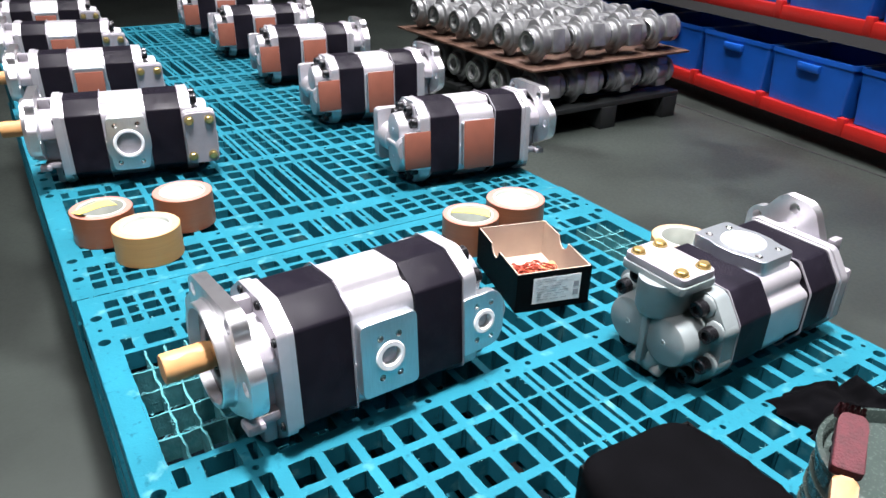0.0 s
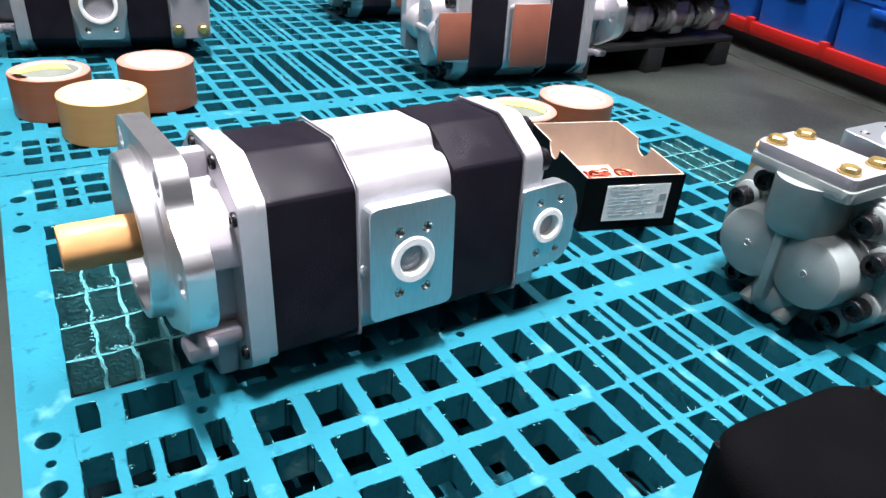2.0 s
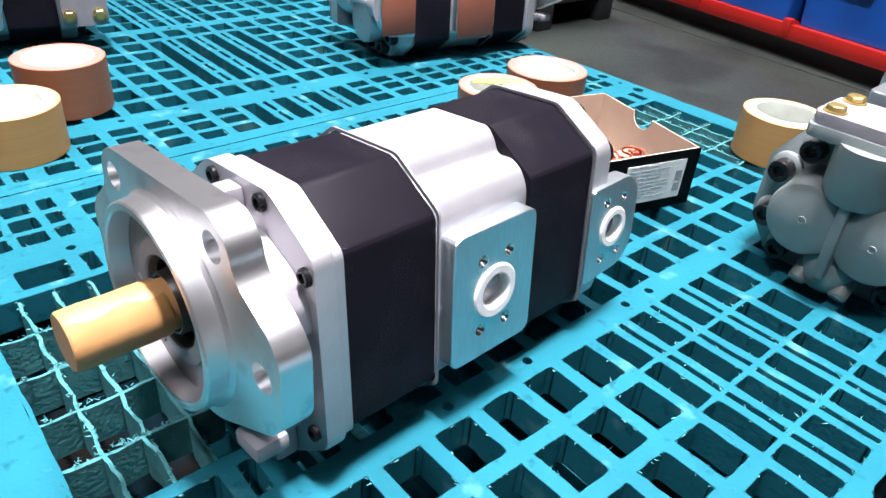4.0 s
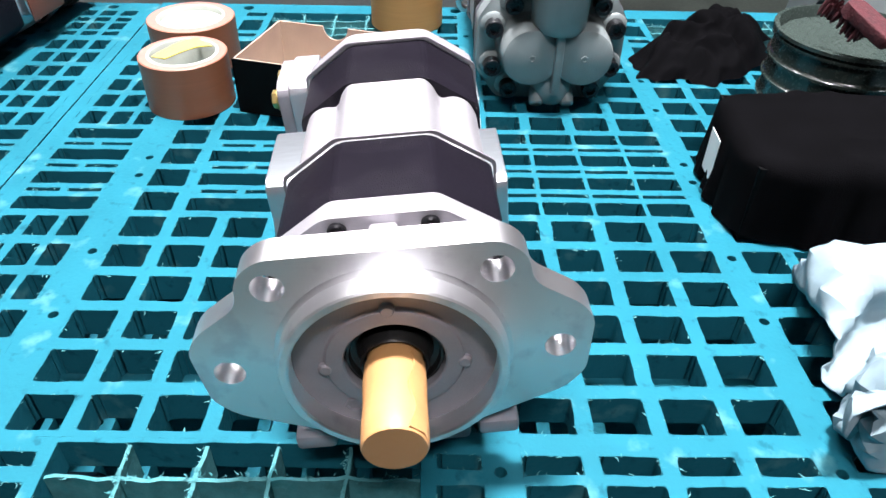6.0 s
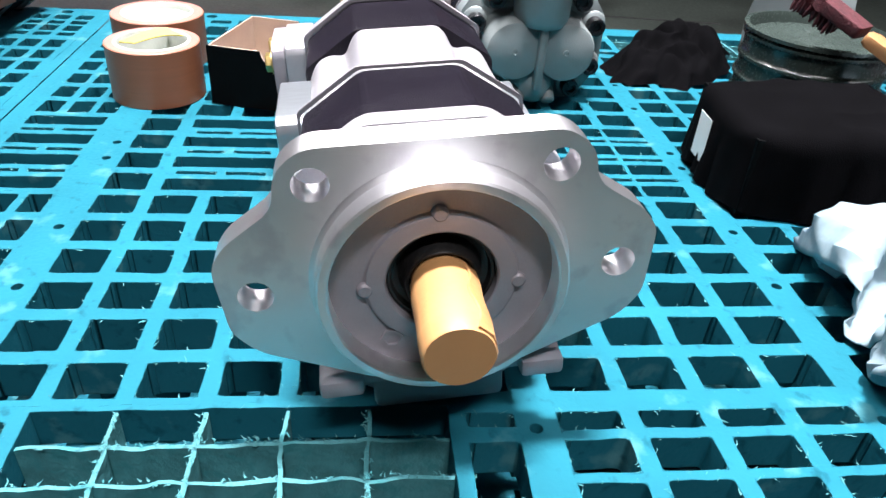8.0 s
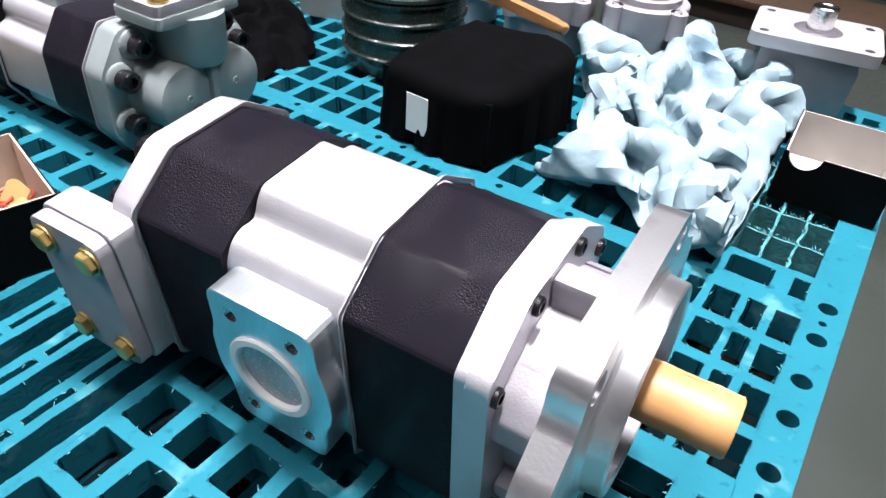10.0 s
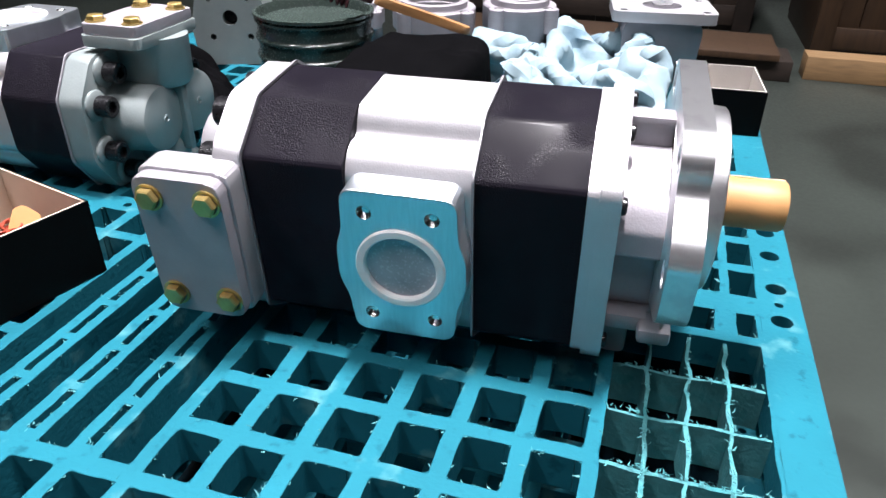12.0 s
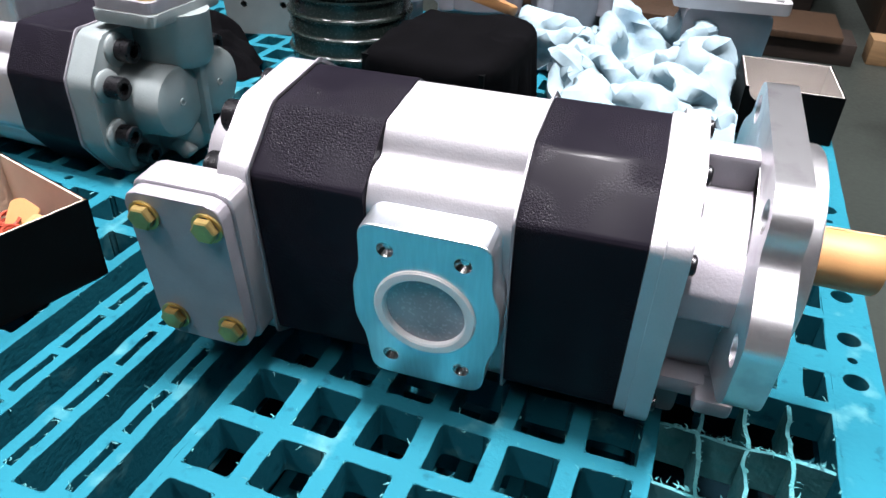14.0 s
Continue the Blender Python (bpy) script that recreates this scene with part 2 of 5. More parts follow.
def slab(bm, outline, holes, axis, lo, hi, bevel=0.0):
    """A plate with through holes: an outline of (a, b) pairs, extruded along x or y from lo to hi."""
    def put(a, b, c):
        return (c, a, b) if axis == "x" else (a, c, b) if axis == "y" else (a, b, c)
    loops = [outline] + list(holes)
    sides, edges = [], []
    for lp in loops:
        va = [bm.verts.new(put(a, b, lo)) for a, b in lp]
        vb = [bm.verts.new(put(a, b, hi)) for a, b in lp]
        sides.append((va, vb))
    for va, vb in sides:
        n = len(va)
        for k in range(n):
            bm.faces.new((va[k], va[(k + 1) % n], vb[(k + 1) % n], vb[k]))
    for which in (0, 1):
        es = [bm.edges.get((s[which][k], s[which][(k + 1) % len(s[which])])) for s in sides for k in range(len(s[which]))]
        if len(loops) == 1:
            bm.faces.new(sides[0][which])
        else:
            bmesh.ops.triangle_fill(bm, use_beauty=True, use_dissolve=False, edges=es)
    if bevel:
        va, vb = sides[0]
        n = len(va)
        es = [bm.edges.get((v[k], v[(k + 1) % n])) for v in (va, vb) for k in range(n)]
        bmesh.ops.bevel(bm, geom=[e for e in es if e], offset=bevel, segments=2, profile=0.5, affect="EDGES")
    return bm


def B():
    return bmesh.new()


# ---- the hall ----
def slab_box(name, x0, x1, y0, y1, z0, z1, material, label, category):
    bm = B()
    block(bm, x0, x1, y0, y1, z0, z1)
    return tagged(part(name, bm, material), label, category, kind="structure")


X0, X1, Y0, Y1 = -6.2, 5.2, -14.0, 8.2
slab_box("floor", X0, X1, Y0, Y1, FLOOR - 0.1, FLOOR, M_FLOORM, "grey-green painted workshop floor with worn stains", "floor")
slab_box("ceiling", X0, X1, Y0, Y1, CEIL, CEIL + 0.1, M_CEIL, "pale panelled workshop ceiling", "ceiling")
slab_box("wall_west", X0 - 0.2, X0, Y0, Y1, FLOOR, CEIL, M_WALL, "plain painted workshop wall", "wall")
slab_box("wall_east", X1, X1 + 0.2, Y0, Y1, FLOOR, CEIL, M_WALL, "plain painted workshop wall", "wall")
slab_box("wall_south", X0, X1, Y0 - 0.2, Y0, FLOOR, CEIL, M_WALL, "plain painted workshop wall", "wall")
slab_box("wall_north", X0, X1, Y1, Y1 + 0.2, FLOOR, CEIL, M_WALL, "plain painted workshop wall", "wall")
bm = B()
block(bm, -0.006, 0.006, -3.5, 3.0, FLOOR, FLOOR + 0.003)
tagged(part("floor_joint", bm, M_JOINT), "dark filled joint across the workshop floor", "floor joint", kind="structure").matrix_basis = pose(3.36, 1.90, 0, 0, 0, -5)


def ceiling_lamp(x, y, share, half):
    e = thing("ceiling_lamp", "long white tube lamp hung below the ceiling", "lamp", pose(x, y, CEIL - 0.35), group="workshop ceiling lamps")
    bm = B()
    block(bm, -0.17, 0.17, -half - 0.03, half + 0.03, 0.02, 0.09, 0.01)
    part("housing", bm, M_HOUSING, e)
    bm = B()
    block(bm, -0.15, 0.15, -half, half, 0.0, 0.016, 0.004)
    part("diffuser", bm, M_GLOW, e)
    for s in (-0.8 * half, 0.8 * half):
        bm = B()
        rod(bm, (0, s, 0.09), (0, 0, 1), 0.006, 0.26, 8)
        part("hanger", bm, M_HOUSING, e)
    ld = bpy.data.lights.new("tube_light", "AREA")
    ld.shape, ld.size, ld.size_y, ld.energy, ld.color = "RECTANGLE", 0.3, 2 * half, LAMP_POWER * share, (1.0, 0.955, 1.0)
    ld.spread = radians(84)
    lo = new("tube_light", ld)
    lo.matrix_basis = pose(x, y, CEIL - 0.37)


for x, y, share, half in LAMPS:
    ceiling_lamp(x, y, share, half)


# ---- the plastic pallets ----
def lattice(bm, us, vs, kind, depth, top=0.0, warp=None):
    """Solid cells (1) between the cuts, open cells (0), and cells with a small round hole (a radius)."""
    made = {}

    def vert(u, v, z):
        key = (round(u, 5), round(v, 5), round(z, 5))
        if key not in made:
            p = warp(u, v) if warp else (u, v)
            made[key] = bm.verts.new((p[0], p[1], z))
        return made[key]
    nu, nv = len(us) - 1, len(vs) - 1

    def solid(i, j):
        return kind(i, j) if 0 <= i < nu and 0 <= j < nv else None
    lo = top - depth
    for i in range(nu):
        for j in range(nv):
            k = solid(i, j)
            if not k:
                continue
            u0, u1, v0, v1 = us[i], us[i + 1], vs[j], vs[j + 1]
            if k == 1:
                bm.faces.new((vert(u0, v0, top), vert(u1, v0, top), vert(u1, v1, top), vert(u0, v1, top)))
                bm.faces.new((vert(u0, v0, lo), vert(u0, v1, lo), vert(u1, v1, lo), vert(u1, v0, lo)))
            else:
                cu, cv, n = (u0 + u1) / 2, (v0 + v1) / 2, 16
                corner = [(u1, v1), (u0, v1), (u0, v0), (u1, v0)]
                for z in (top, lo):
                    ring = [bm.verts.new((cu + k * math.cos(math.pi / 4 + 2 * math.pi * q / n), cv + k * math.sin(math.pi / 4 + 2 * math.pi * q / n), z)) for q in range(n)]
                    for c in range(4):
                        a, b = vert(*corner[c], z), vert(*corner[(c + 1) % 4], z)
                        for q in range(4):
                            bm.faces.new((a if q < 2 else b, ring[4 * c + q], ring[(4 * c + q + 1) % n]))
                        bm.faces.new((a, ring[4 * c + 2], b))
                    if z == top:
                        up = ring
                for q in range(n):
                    bm.faces.new((up[q], up[(q + 1) % n], ring[(q + 1) % n], ring[q]))
            for di, dj, a, b in ((-1, 0, (u0, v1), (u0, v0)), (1, 0, (u1, v0), (u1, v1)), (0, -1, (u0, v0), (u1, v0)), (0, 1, (u1, v1), (u0, v1))):
                if solid(i + di, j + dj) == 0:
                    bm.faces.new((vert(*a, top), vert(*b, top), vert(*b, lo), vert(*a, lo)))


def cuts(*spans):
    return sorted({round(c, 5) for s in spans for c in s})


def denser(cs):
    out = []
    for a, b in zip(cs, cs[1:]):
        n = max(1, int((b - a) / 0.0075)) if b - a > 0.013 else 1
        out += [a + (b - a) * k / n for k in range(n)]
    return out + [cs[-1]]


def worn(u, v):
    """Moulded edges are never quite straight."""
    n = noise.noise_vector(Vector((u * 110, v * 110, 0.4))) + noise.noise_vector(Vector((u * 37, v * 37, 5.2)))
    return u + 0.0009 * n.x, v + 0.0009 * n.y


def patch_lattice(bm, u0, u1, v0, v1, holes, dots=(), depth=0.045, top=0.0, warp=None, pad=0.0063, fine=False):
    """A rectangle of deck with rectangular openings (u0, u1, v0, v1) and round ones (u, v, r)."""
    pads = [(u - pad, u + pad, v - pad, v + pad) for u, v, r in dots]
    us = cuts((u0, u1), *[(h[0], h[1]) for h in holes], *[(p[0], p[1]) for p in pads])
    vs = cuts((v0, v1), *[(h[2], h[3]) for h in holes], *[(p[2], p[3]) for p in pads])
    if fine:
        us, vs = denser(us), denser(vs)
    state = {}
    eps = 1e-4
    for i in range(len(us) - 1):
        for j in range(len(vs) - 1):
            cu, cv = (us[i] + us[i + 1]) / 2, (vs[j] + vs[j + 1]) / 2
            k = 1
            for h in holes:
                if h[0] - eps < cu < h[1] + eps and h[2] - eps < cv < h[3] + eps:
                    k = 0
            state[i, j] = k
    for (u, v, r), p in zip(dots, pads):
        for i in range(len(us) - 1):
            for j in range(len(vs) - 1):
                if abs(us[i] - p[0]) < eps and abs(vs[j] - p[2]) < eps and abs(us[i + 1] - p[1]) < eps and abs(vs[j + 1] - p[3]) < eps:
                    state[i, j] = r
    lattice(bm, us, vs, lambda i, j: state[i, j], depth, top, warp)


SQ = [(-0.3465 + 0.0445 * i, -0.3145 + 0.0445 * i) for i in range(6)]
SQ = SQ + [(-b, -a) for a, b in reversed(SQ)]
FOOT = [(-0.465, -0.444), (-0.436, -0.420), (-0.413, -0.388), (-0.380, -0.365)]
FOOT = FOOT + [(-b, -a) for a, b in reversed(FOOT)]
WIDE = [(-0.0815 + 0.0468 * i, -0.0590 + 0.0468 * i) for i in range(4)]
SLIT = [(-0.0500 + 0.0468 * i, -0.0438 + 0.0468 * i) for i in range(3)]
COL_MID = [(c - 0.0203, c + 0.0203) for c in (-0.080, -0.0267, 0.0267, 0.080)]
THIN_MID = [(-0.1000, -0.0555), (-0.0511, -0.0022), (0.0022, 0.0511), (0.0555, 0.1000)]
COL_SIDE = [(0.2946 + 0.0493 * k - 0.0187, 0.2946 + 0.0493 * k + 0.0187) for k in range(-3, 4)]
COL_END = [(0.499, 0.520), (0.528, 0.551), (0.560, 0.583)]
THIN_U = (-0.463, -0.3565)
THIN_V = (0.1695, 0.4195)


def mirrored(cols):
    return cols + [(-b, -a) for a, b in cols]


def pallet_deck():
    holes = []
    for a, b in SQ:
        holes += [(a, b, c, d) for c, d in COL_MID]
        holes += [(a, b, c, d) for c, d in mirrored(COL_SIDE)]
        holes += [(a, b, c, d) for c, d in mirrored(COL_END)]
    for a, b in FOOT:
        holes += [(a, b, c, d) for c, d in COL_MID]
        holes += [(a, b, c, d) for c, d in mirrored(COL_END)]
    edge = [(-0.462, -0.447), (-0.430, -0.388), (-0.376, -0.364)]
    edge = edge + [(-b, -a) for a, b in edge]
    for a, b in edge:
        holes += [(a, b, c, d) for c, d in mirrored([(0.128, 0.159), (0.430, 0.461)])]
    for a, b in WIDE:
        holes += [(a, b, c, d) for c, d in THIN_MID]
        for c, d in ((0.179, 0.410), (0.503, 0.583)):
            holes += [(a, b, c, d), (a, b, -d, -c)]
    for a, b in SLIT:
        holes += [(a, b, c, d) for c, d in THIN_MID]
        run = [(0.181 + 0.046 * k, 0.181 + 0.046 * k + 0.038) for k in range(5)] + [(0.505, 0.539), (0.547, 0.581)]
        holes += [(a, b, c, d) for c, d in mirrored(run)]
    for a, b in [(-0.0815 + 0.0435 * i, -0.0490 + 0.0435 * i) for i in range(4)]:
        holes += [(a, b, c, d) for c, d in mirrored([COL_SIDE[0], COL_SIDE[-1]])]
    for s in (-1, 1):
        u = sorted((s * THIN_U[0], s * THIN_U[1]))
        holes += [(*u, *THIN_V), (*u, -THIN_V[1], -THIN_V[0])]
    dots = [(s * u, q * v, 0.0042) for s in (-1, 1) for q in (-1, 1) for u in (0.018, 0.147, 0.231, 0.378) for v in (0.1160, 0.476)]
    return holes, dots


def build_pallet(m, label, plain=False):
    e = thing("plastic_pallet", label, "pallet", m, group="stacked cyan pallets")
    holes, dots = pallet_deck()
    # The deck is cut into bands, so that the cuts of one band do not run through the next.
    lines = [-0.593, -0.4950, -0.4640, -0.1260, -0.1010, 0.1010, 0.1260, 0.4640, 0.4950, 0.593]
    bm = B()
    for v0, v1 in zip(lines, lines[1:]):
        inside = [h for h in holes if h[2] >= v0 - 1e-4 and h[3] <= v1 + 1e-4]
        for u0, u1 in ((-0.466, -0.352), (-0.352, -0.0868), (-0.0868, 0.0868), (0.0868, 0.352), (0.352, 0.466)):
            hs = [h for h in inside if h[0] >= u0 - 1e-4 and h[1] <= u1 + 1e-4]
            ds = [d for d in dots if v0 < d[1] < v1 and u0 < d[0] < u1]
            patch_lattice(bm, u0, u1, v0, v1, hs, ds, 0.042 if abs(u0) < 0.09 and abs(u1) < 0.09 else 0.028, 0.0, None if plain else worn, fine=not plain)
    for u0, u1, v0, v1 in () if plain else holes:
        if min(u1 - u0, v1 - v0) > 0.010 and abs(u0) < 0.46 and not (u1 - u0 > 0.1):
            for cu, su in ((u0, 1), (u1, -1)):
                for cv, sv in ((v0, 1), (v1, -1)):
                    q = 0.0042
                    arc = [(cu + su * q, cv), (cu + su * q * 0.38, cv + sv * q * 0.10), (cu + su * q * 0.10, cv + sv * q * 0.38), (cu, cv + sv * q)]
                    top = [bm.verts.new((*worn(a, b), 0.0)) for a, b in arc]
                    low = [bm.verts.new((*worn(a, b), -0.028)) for a, b in arc]
                    tip = bm.verts.new((*worn(cu, cv), 0.0))
                    for k in range(3):
                        bm.faces.new((tip, top[k], top[k + 1]))
                        bm.faces.new((top[k], low[k], low[k + 1], top[k + 1]))
    bmesh.ops.remove_doubles(bm, verts=bm.verts[:], dist=0.0002)
    part("deck", bm, M_PALLET, e, angle=25)
    bm = B()
    rim = [(s * 0.482, v, 0.0085) for s in (-1, 1) for v in (-0.537, -0.464, -0.130, -0.081, -0.023, 0.023, 0.081, 0.130, 0.464, 0.537)]
    small = [(s * 0.482, v, 0.0035) for s in (-1, 1) for v in (-0.500, -0.106, 0.106, 0.500)]
    for s in (-1, 1):
        u0, u1 = sorted((s * 0.466, s * 0.5))
        patch_lattice(bm, u0, u1, -0.593, 0.593, [], [d for d in rim + small if d[0] * s > 0], pad=0.0118)
        v0, v1 = sorted((s * 0.593, s * 0.607))
        patch_lattice(bm, -0.5, 0.5, v0, v1, [])
    part("rim", bm, M_PALLET, e, angle=25)

    def wobble(u, v):
        a = min(1, max(0, (abs(u) - 0.3585) / 0.02)) * min(1, max(0, (0.461 - abs(u)) / 0.02))
        b = min(1, max(0, (abs(v) - 0.172) / 0.02)) * min(1, max(0, (0.417 - abs(v)) / 0.02))
        n = noise.noise_vector(Vector((u * 38, v * 38, 3.3))) + noise.noise_vector(Vector((u * 90, v * 90, 1.3))) * 0.45
        return u + a * 0.0034 * n.x, v + b * 0.0030 * n.y
    for s in (-1, 1):
        for q in (-1, 1):
            bm = B()
            us = [-0.4629, -0.4370, -0.4100, -0.3825, -0.3566]
            vs = [0.1696] + [0.1696 + 0.04998 * k for k in range(1, 5)] + [0.4194]
            w = 0.0013
            uu = [us[0]] + [c for k in us[1:-1] for c in (k - w, k + w)] + [us[-1]]
            vv = [vs[0]] + [c for k in vs[1:-1] for c in (k - w, k + w)] + [vs[-1]]
            fine_u = [uu[0]]
            for k in range(len(uu) - 1):
                steps = 1 if k % 2 else 5
                fine_u += [uu[k] + (uu[k + 1] - uu[k]) * (t + 1) / steps for t in range(steps)]
            fine_v = [vv[0]]
            for k in range(len(vv) - 1):
                steps = 1 if k % 2 else 7
                fine_v += [vv[k] + (vv[k + 1] - vv[k]) * (t + 1) / steps for t in range(steps)]

            def is_rib(c, marks):
                return any(abs(c - k) < w for k in marks[1:-1])
            U = sorted(s * -c for c in fine_u)
            V = sorted(q * c for c in fine_v)
            lattice(bm, U, V, lambda i, j: 1 if is_rib(-abs((U[i] + U[i + 1]) / 2), us) or is_rib(abs((V[j] + V[j + 1]) / 2), vs) else 0, 0.034, -0.003, wobble)
            part("thin_rib_grid", bm, M_PALLET_RAW, e, "rough burred cyan ribs", 25)
    rb = random.Random(17)
    spots = [(h[rb.choice((0, 1))], rb.uniform(h[2], h[3])) if rb.random() < 0.5 else (rb.uniform(h[0], h[1]), h[rb.choice((2, 3))]) for h in holes for _ in range(13)]
    grid_u = [-0.4370, -0.4100, -0.3825]
    grid_v = [0.1696 + 0.04998 * k for k in range(1, 5)]
    for _ in range(1900):
        a, b = rb.choice((-1, 1)), rb.choice((-1, 1))
        if rb.random() < 0.5:
            u, v = rb.choice(grid_u), rb.uniform(*THIN_V)
        else:
            u, v = rb.uniform(*THIN_U), rb.choice(grid_v)
        spots.append((a * u + rb.uniform(-0.002, 0.002), b * v + rb.uniform(-0.002, 0.002)))
    bm = B()
    for u, v in () if plain else spots:
        a, w, n = rb.uniform(0, 6.28), rb.uniform(0.0003, 0.0008), 3
        step, bend, z = rb.uniform(0.0005, 0.0017), rb.uniform(-0.7, 0.7), -0.001
        row = []
        for k in range(n + 1):
            ww = w * (1 - k / (n + 0.5))
            row.append([bm.verts.new((u - ww * math.sin(a), v + ww * math.cos(a), z)), bm.verts.new((u + ww * math.sin(a), v - ww * math.cos(a), z + 0.0004))])
            u, v, z, a = u + step * math.cos(a), v + step * math.sin(a), z + rb.uniform(-0.0004, 0.0011), a + bend
        for p, q in zip(row, row[1:]):
            bm.faces.new((p[0], q[0], q[1], p[1]))
    if plain:
        bm.free()
    else:
        burr = part("plastic_burr", bm, M_PALLET_RAW, e, "frayed cyan plastic burrs along the grid", 60)
        burr["kind"] = "stuff"
    bm = B()
    for s in (-1, 1):
        u0, u1 = sorted((s * 0.494, s * 0.5))
        v0, v1 = sorted((s * 0.601, s * 0.607))
        block(bm, u0, u1, -0.607, 0.607, -0.075, -0.046)
        block(bm, -0.494, 0.494, v0, v1, -0.075, -0.046)
    part("skirt", bm, M_PALLET, e)
    # Feet and runners are coloured as dark as the shade under the deck.
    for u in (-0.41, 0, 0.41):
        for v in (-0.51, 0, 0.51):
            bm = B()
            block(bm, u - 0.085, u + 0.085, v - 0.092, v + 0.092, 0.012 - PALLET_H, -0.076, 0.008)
            part("foot", bm, M_PALLET_SHADE, e)
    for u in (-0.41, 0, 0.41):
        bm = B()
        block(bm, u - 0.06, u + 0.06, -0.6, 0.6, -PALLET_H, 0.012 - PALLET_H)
        part("runner", bm, M_PALLET_SHADE, e)
    return e


PALLET_H = 0.14
PALLET = build_pallet(pose(0.3855, -0.104, 0), "bright cyan plastic pallet with a worn open grid deck")
copy_thing(PALLET, pose(0.3800, 1.112, 0))
copy_thing(PALLET, pose(0.3855, 2.328, 0, 0, 0, 0.4))
UNDER = build_pallet(pose(0.3845, -0.102, -PALLET_H - 0.0005), "cyan plastic pallet carrying other pallets in a stack", plain=True)
for level in (1, 2, 3):
    for k, y in enumerate((-0.104, 1.112, 2.328)):
        if level > 1 or k:
            copy_thing(UNDER, pose(0.3855 + 0.004 * math.sin(level * 5 + k), y + 0.002 * math.cos(level * 3 + k), -level * (PALLET_H + 0.0005)))


# ---- gear pumps ----
AXIS = 0.118            # height of the shaft over the underside
OCT = [(-0.030, 0.061), (0.030, 0.061), (0.069, 0.034), (0.069, -0.089), (0.030, -0.1165), (-0.030, -0.1165), (-0.069, -0.089), (-0.069, 0.034)]


def grown(outline, d):
    cy, cz = 0.0, -0.031
    return [(y + math.copysign(d, y - cy), z + math.copysign(d, z - cz)) for y, z in outline]


def lift(bm):
    bmesh.ops.translate(bm, verts=bm.verts[:], vec=(0, 0, AXIS))
    return bm


def turn_y(bm, side):
    if side < 0:
        bmesh.ops.scale(bm, vec=(1, -1, 1), verts=bm.verts[:])
    return bm


def hexagon(r):
    return [(r * math.cos(math.pi / 3 * k), r * math.sin(math.pi / 3 * k)) for k in range(6)]


def hex_bolt(bm, p, axis, r=0.0082, h=0.0065):
    a, s, q = frame_of(axis)
    p = Vector(p)
    lathe(bm, p, axis, [(0, 0), (r * 1.22, 0), (r * 1.22, 0.0016), (r, 0.0017)], 18)
    low = [bm.verts.new(p + a * 0.0016 + s * y + q * z) for y, z in hexagon(r)]
    mid = [bm.verts.new(p + a * h * 0.85 + s * y + q * z) for y, z in hexagon(r)]
    top = [bm.verts.new(p + a * h + s * y + q * z) for y, z in hexagon(r * 0.86)]
    for u, v in ((low, mid), (mid, top)):
        for k in range(6):
            bm.faces.new((u[k], u[(k + 1) % 6], v[(k + 1) % 6], v[k]))
    bm.faces.new(top)
    return bm


def socket_bolt(bm, p, axis, r=0.0075, h=0.011):
    d = min(0.005, h * 0.7)
    return lathe(bm, p, axis, [(0, 0), (r, 0), (r, h - 0.001), (r - 0.001, h), (r * 0.55, h), (r * 0.55, h - d), (0, h - d)], 16)


def side_outlet(e, s, pads):
    px, pz = 0.1800, -0.031
    bm = B()
    out = rounded([(px - 0.039, 0.019), (px + 0.039, 0.019), (px + 0.039, -0.080), (px - 0.039, -0.080)], 0.009, 5)
    slab(bm, out, [circle(px, pz, 0.0195, 32)] + [circle(px + a * 0.0125, pz + b * 0.0265, 0.0046, 12) for a in (-1, 1) for b in (-1, 1)], "y", 0.062, 0.0805, 0.0010)
    port = part("outlet_face", turn_y(lift(bm), -s), M_PORT, e, "milled outlet face with four bolt holes", 19)
    if not pads:
        bm = B()
        lathe(bm, (px, 0.0640, pz), (0, 1, 0), [(0.0192, 0), (0.0200, 0.014), (0.0200, 0.0172), (0.0190, 0.0182), (0.0135, 0.0182), (0.0125, 0.0172), (0.0120, 0.003)], 36)
        part("plug_ring", turn_y(lift(bm), -s), M_WHITE, port, "white plastic port plug")
        bm = B()
        lathe(bm, (px, 0.0640, pz), (0, 1, 0), [(0.0123, 0.0100), (0.006, 0.0096), (0, 0.0098)], 28)
        part("plug_film", turn_y(lift(bm), -s), M_FILM, port, "cloudy plastic film inside the plug")
        for a in (-1, 1):
            for b in (-1, 1):
                bm = B()
                lathe(bm, (px + a * 0.0125, 0.063, pz + b * 0.0265), (0, 1, 0), [(0.0046, 0.0174), (0.0036, 0.0162), (0.0038, 0.0158), (0.0022, 0.0138), (0, 0.0136)], 12)
                part("threaded_hole", turn_y(lift(bm), -s), M_STEEL, port, "bright threaded hole")

    if pads:
        bm = B()
        block(bm, 0.143, 0.217, 0.0806, 0.0822, -0.087, 0.022, 0.0006)
        part("masking_pad", turn_y(lift(bm), -s), M_PAD, e, "red-brown masking pad over the outlet")


